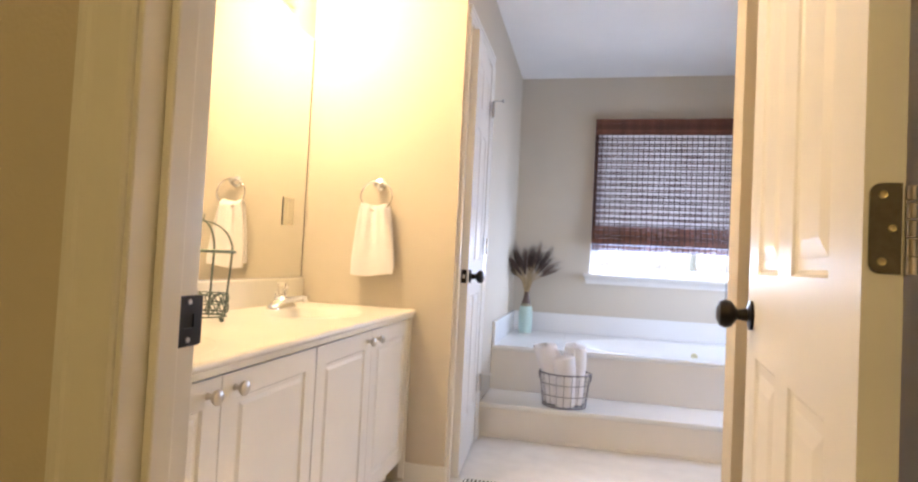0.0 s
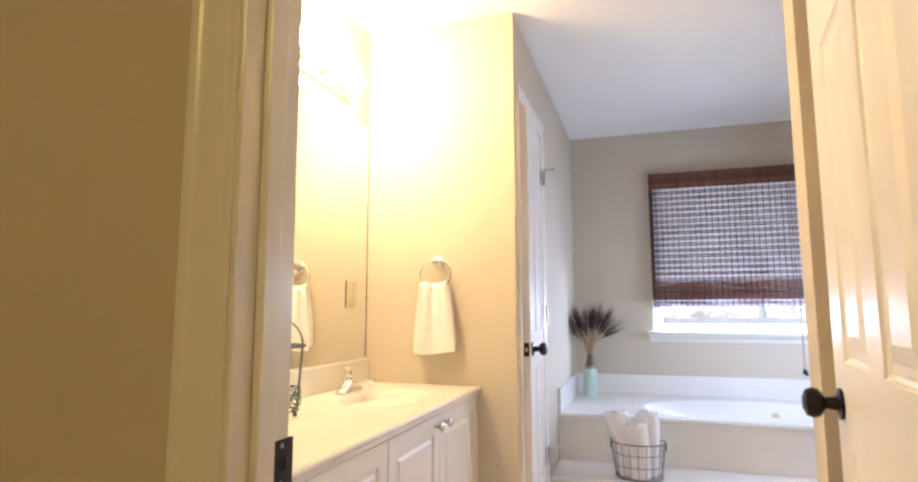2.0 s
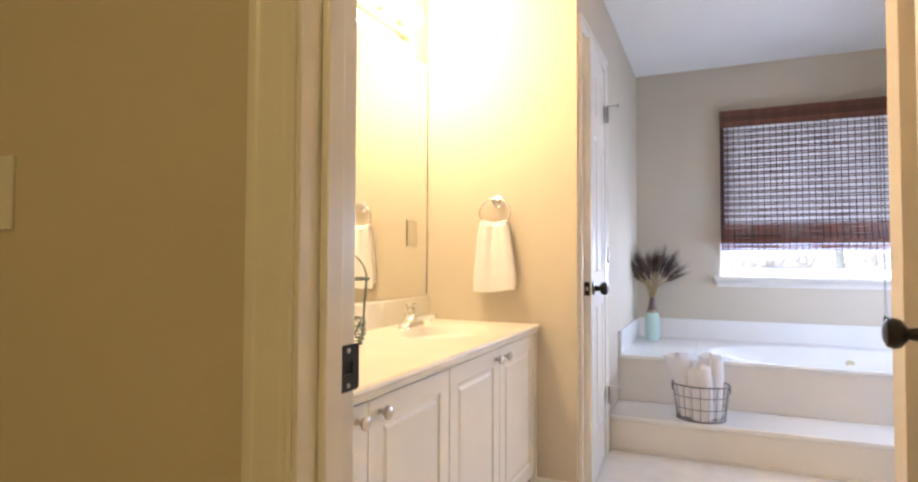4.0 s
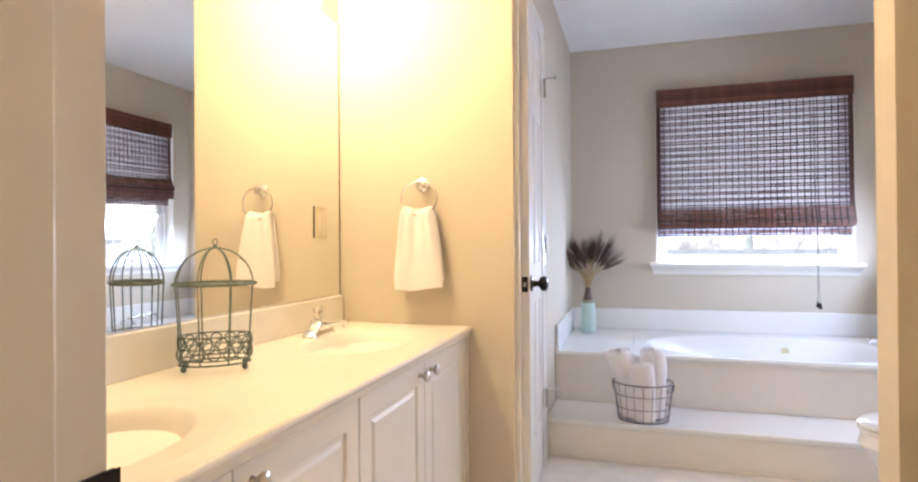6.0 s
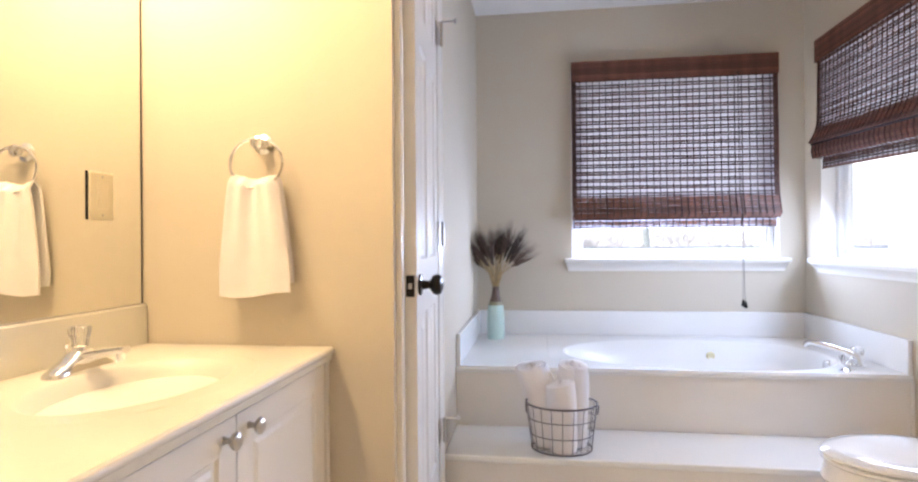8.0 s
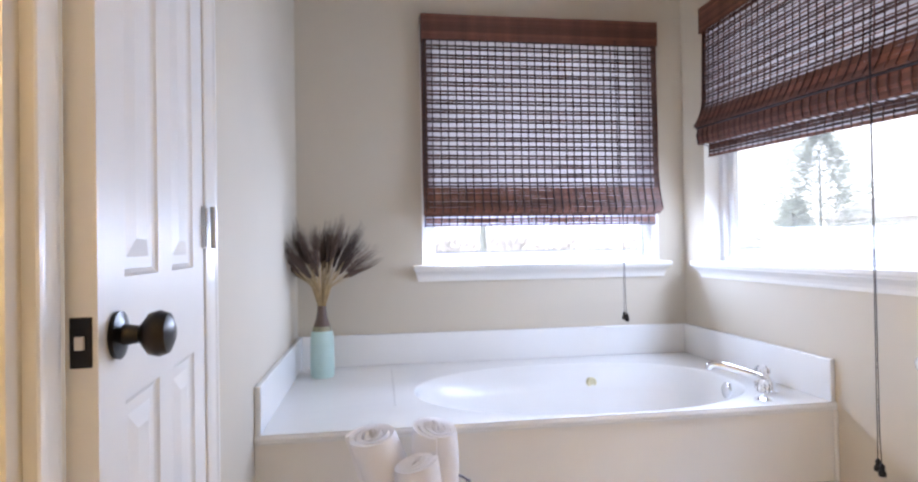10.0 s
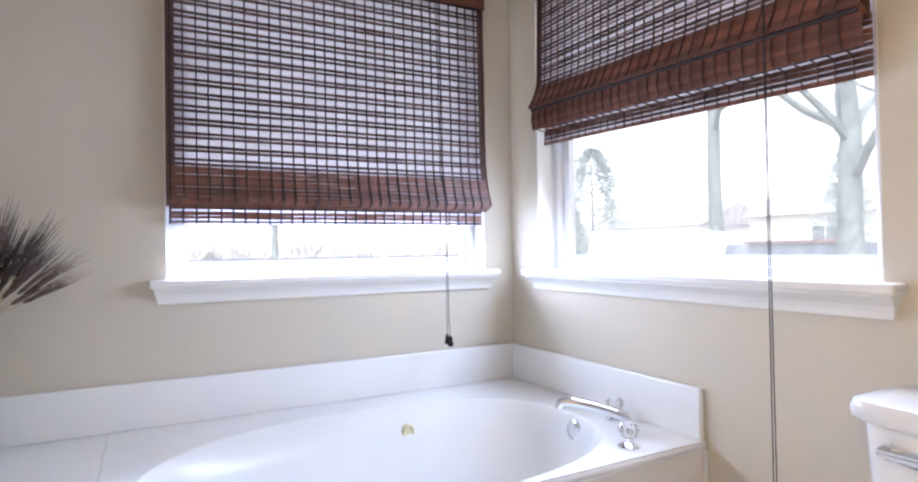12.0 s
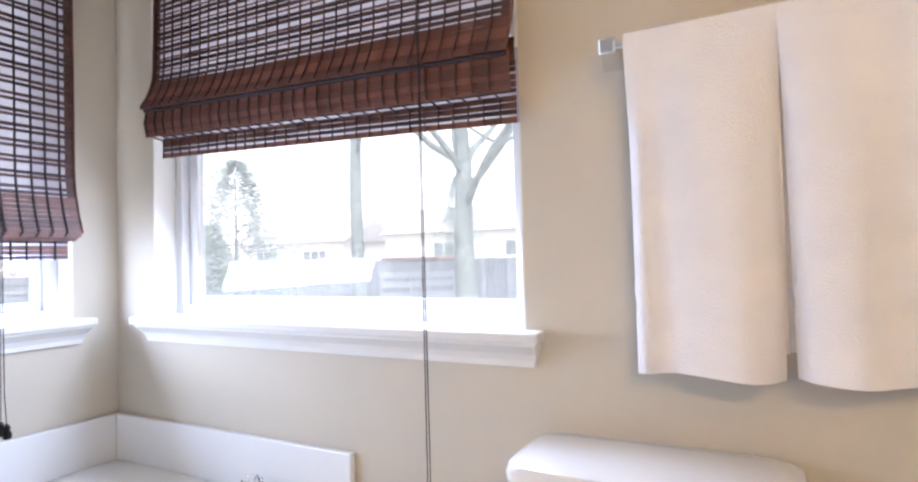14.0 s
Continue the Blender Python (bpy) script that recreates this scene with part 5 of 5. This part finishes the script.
cv = thing("ceiling_vent", (-0.40, -1.54, CEIL_Z), "white metal air register with slats on the ceiling", "ceiling vent")
for (x0_, x1_), (y0_, y1_) in (((-0.56, -0.24), (-1.635, -1.615)), ((-0.56, -0.24), (-1.465, -1.445)), ((-0.56, -0.54), (-1.615, -1.465)), ((-0.26, -0.24), (-1.615, -1.465))):
    part("frame", bx((x0_, y0_, CEIL_Z - 0.010), (x1_, y1_, CEIL_Z), 0.002), WHITEP, cv)
# the duct's darkness, painted as a near-black sheet above the slats
part("backing", bx((-0.54, -1.615, CEIL_Z - 0.0015), (-0.26, -1.465, CEIL_Z)), DARKV, cv)
for k in range(10):
    b = bx((-0.54, -0.0055, -0.0012), (-0.26, 0.0055, 0.0012))
    bmesh.ops.transform(b, matrix=Matrix.Translation((0, -1.6065 + 0.0148 * k, CEIL_Z - 0.0065)) @ Matrix.Rotation(radians(35), 4, "X"), verts=b.verts)
    part("slat", b, WHITEP, cv)

# ---- outside ----
GZ = -0.35
b = bmesh.new()
bmesh.ops.create_grid(b, x_segments=40, y_segments=40, size=400, matrix=Matrix.Translation((0, 0, GZ)))
structure("ground", b, LAWN, "pale winter lawn round the house", "ground")


def fence(x0, y0, x1, y1, h, label, capped=()):
    f = thing("wooden_fence", (x0, y0, GZ), label, "fence", "yard fences")
    d = Vector((x1 - x0, y1 - y0, 0))
    L = d.length
    d.normalize()
    nrm = Vector((-d.y, d.x, 0))
    rotz = math.atan2(d.y, d.x)
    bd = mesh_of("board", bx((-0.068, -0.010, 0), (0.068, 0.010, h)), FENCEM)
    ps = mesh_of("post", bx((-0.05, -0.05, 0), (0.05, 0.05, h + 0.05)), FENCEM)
    n = int(L / 0.145)
    for k in range(n):
        p = Vector((x0, y0, GZ)) + d * (0.145 * (k + 0.5))
        piece("board", bd, f, p, (0, 0, rotz))
    rl = mesh_of("rail", bx((0, 0.010, -0.045), (L, 0.05, 0.045)), FENCEM)
    for z in (0.25, h * 0.55, h - 0.2):
        piece("rail", rl, f, Vector((x0, y0, GZ + z)), (0, 0, rotz))
    if capped:
        part("cap_board", bx((x0 - 0.06, capped[0], GZ + h), (x0 + 0.06, capped[1], GZ + h + 0.10), 0.01), CAPRED, f, "faded red-brown cap board")
    for k in range(int(L / 2.4) + 1):
        piece("post", ps, f, Vector((x0, y0, GZ)) + d * (2.4 * k) + nrm * 0.10, (0, 0, rotz))


fence(15.0, 20.0, 15.0, -4.0, 1.38, "weathered grey board fence across the yard", (6.5, 9.7))
fence(15.0, 20.0, -12.0, 20.0, 1.15, "weathered board fence behind the back yard")


def bare_tree(x, y, r, h, seed, label, levels=4, bole=0.42):
    t = thing("bare_tree", (x, y, GZ), label, "tree", "yard trees")
    rnd = random.Random(seed)
    trunk_top = h * bole
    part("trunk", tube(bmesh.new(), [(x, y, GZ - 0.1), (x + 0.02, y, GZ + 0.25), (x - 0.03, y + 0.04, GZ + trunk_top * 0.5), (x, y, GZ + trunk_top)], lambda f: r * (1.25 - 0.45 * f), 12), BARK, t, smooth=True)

    def limb(bm, p, d, L, rr, lev):
        pts = [p]
        q = p.copy()
        dd = d.copy()
        for _ in range(4):
            dd = (dd + Vector((rnd.gauss(0, 0.14), rnd.gauss(0, 0.14), rnd.gauss(0.05, 0.10)))).normalized()
            q = q + dd * (L / 4)
            pts.append(q.copy())
        tube(bm, pts, lambda f: rr * (1 - 0.55 * f), 6 if lev > 1 else 4)
        if lev:
            for k in range(3 if lev > 1 else 4):
                s = pts[rnd.choice((2, 3, 4))]
                nd = (dd + Vector((rnd.gauss(0, 0.6), rnd.gauss(0, 0.6), rnd.gauss(0.2, 0.35)))).normalized()
                limb(bm, s, nd, L * rnd.uniform(0.5, 0.75), rr * 0.45, lev - 1)

    n = 6
    for k in range(n):
        bm = bmesh.new()
        a = 2 * math.pi * k / n + rnd.uniform(-0.3, 0.3)
        d = Vector((math.cos(a) * 0.85, math.sin(a) * 0.85, rnd.uniform(0.35, 0.8))).normalized()
        z = GZ + trunk_top * rnd.uniform(0.62, 0.98)
        limb(bm, Vector((x, y, z)), d, h * rnd.uniform(0.28, 0.4), r * 0.42, levels - 1)
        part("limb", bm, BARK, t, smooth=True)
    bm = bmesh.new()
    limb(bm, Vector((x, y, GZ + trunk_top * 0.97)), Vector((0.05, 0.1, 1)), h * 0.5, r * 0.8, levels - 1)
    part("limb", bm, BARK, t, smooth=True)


bare_tree(9.0, 3.35, 0.205, 8.0, 11, "large bare grey tree in the yard")
bare_tree(14.0, 9.9, 0.21, 9.5, 4, "slender bare tree near the fence", bole=0.75)
bare_tree(4.5, 30.0, 0.18, 9.0, 21, "bare grey tree beyond the back fence")


def rail_panel(x0, y0, x1, y1):
    """A low panel of three slats on posts, standing in the yard."""
    f = thing("slatted_panel", (x0, y0, GZ), "low blue-grey slatted wooden panel before the fence", "slatted panel")
    d = Vector((x1 - x0, y1 - y0, 0)).normalized()
    n = Vector((-d.y, d.x, 0)) * 0.03
    L = math.hypot(x1 - x0, y1 - y0)
    for z, h in ((0.08, 0.15), (0.36, 0.15), (0.60, 0.13)):
        a, b_ = Vector((x0, y0, z)), Vector((x1, y1, z))
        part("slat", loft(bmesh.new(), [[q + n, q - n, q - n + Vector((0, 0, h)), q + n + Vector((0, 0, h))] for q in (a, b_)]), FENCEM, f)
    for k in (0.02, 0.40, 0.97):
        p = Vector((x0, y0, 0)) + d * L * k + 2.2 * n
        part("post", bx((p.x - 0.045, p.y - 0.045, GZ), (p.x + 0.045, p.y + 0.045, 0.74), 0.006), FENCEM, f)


rail_panel(10.6, 6.65, 11.84, 5.17)


def evergreen(x, y, r, h, seed):
    t = thing("evergreen_shrub", (x, y, GZ), "ragged evergreen by the fence, paled as if by haze", "shrub", "evergreens")
    rnd = random.Random(seed)
    part("trunk", tube(bmesh.new(), [(x, y, GZ), (x, y, GZ + h * 0.9)], lambda f: 0.06 * (1 - 0.7 * f), 6), BARK, t)
    bm = bmesh.new()
    for k in range(4200):
        f = rnd.random() ** 0.8
        a = rnd.uniform(0, 2 * math.pi)
        rr = r * (1 - f) ** 0.7 * math.sqrt(rnd.random()) * (0.8 + 0.3 * math.sin(5 * a + 9 * f))
        p = Vector((x + rr * math.cos(a), y + rr * math.sin(a), GZ + 0.1 + h * f))
        d = Vector((math.cos(a), math.sin(a), rnd.uniform(-0.3, 0.5))).normalized() * rnd.uniform(0.14, 0.34)
        s = d.orthogonal().normalized() * rnd.uniform(0.012, 0.034)
        bm.faces.new([bm.verts.new(p - s), bm.verts.new(p + s), bm.verts.new(p + d)])
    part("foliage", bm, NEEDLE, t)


evergreen(10.2, 11.2, 2.6, 4.2, 2)
evergreen(12.0, 14.5, 1.2, 2.6, 6)
evergreen(25.0, 12.0, 2.0, 5.5, 7)
evergreen(24.0, 1.5, 1.6, 5.0, 9)


def house(x, y, w, dpt, h, roof, label, facing_x=True):
    ho = thing("house", (x, y, GZ), label, "house", "neighbouring houses")
    part("wall", bx((x, y - w / 2, GZ), (x + dpt, y + w / 2, GZ + h)), SIDING, ho)
    b = bmesh.new()
    o = 0.4
    loft(b, [[(x - o, y - w / 2 - o, GZ + h), (x + dpt + o, y - w / 2 - o, GZ + h), (x + dpt / 2, y - w / 2 - o, GZ + h + roof)], [(x - o, y + w / 2 + o, GZ + h), (x + dpt + o, y + w / 2 + o, GZ + h), (x + dpt / 2, y + w / 2 + o, GZ + h + roof)]])
    part("roof", b, SHINGLE, ho)
    k = -w / 2 + 1.5
    while k < w / 2 - 2.7:
        wn_ = part("window", bx((x - 0.06, y + k, GZ + h - 1.7), (x - 0.001, y + k + 2.5, GZ + h - 0.6), 0.01), VINYL, ho)
        for j in range(3):
            part("pane", bx((x - 0.07, y + k + 0.10 + 0.80 * j, GZ + h - 1.60), (x - 0.0601, y + k + 0.80 + 0.80 * j, GZ + h - 0.70)), DARKGL, wn_)
        k += 5.2


house(32.0, 15.0, 13.0, 8.0, 3.1, 2.0, "pale neighbouring house with a low gable roof")
house(34.0, 33.0, 12.0, 8.0, 2.9, 1.8, "pale low neighbouring house beyond the fence")


def tree_line(x0, y0, x1, y1, h, seed):
    """A far, ragged line of bare woods, added to close off the sky's dark horizon."""
    rnd = random.Random(seed)
    bm = bmesh.new()
    n = 900
    for k in range(n):
        f = k / n
        x, y = x0 + (x1 - x0) * f + rnd.gauss(0, 3), y0 + (y1 - y0) * f + rnd.gauss(0, 3)
        hh = h * rnd.uniform(0.5, 1.1)
        for q in range(5):
            a = rnd.uniform(0, 6.28)
            p = Vector((x + math.cos(a) * 0.9, y + math.sin(a) * 0.9, GZ + hh * rnd.uniform(0.1, 0.9)))
            e = Vector((rnd.gauss(0, 1), rnd.gauss(0, 1), rnd.uniform(0.5, 2.2)))
            s_ = e.orthogonal().normalized() * rnd.uniform(0.12, 0.35)
            bm.faces.new([bm.verts.new(p - s_), bm.verts.new(p + s_), bm.verts.new(p + e)])
        bm.faces.new([bm.verts.new((x - 0.15, y, GZ)), bm.verts.new((x + 0.15, y, GZ)), bm.verts.new((x, y, GZ + hh))])
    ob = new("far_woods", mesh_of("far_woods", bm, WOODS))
    tagged(ob, "added bare woods far beyond the fences, paled as by haze", "woods", kind="stuff")


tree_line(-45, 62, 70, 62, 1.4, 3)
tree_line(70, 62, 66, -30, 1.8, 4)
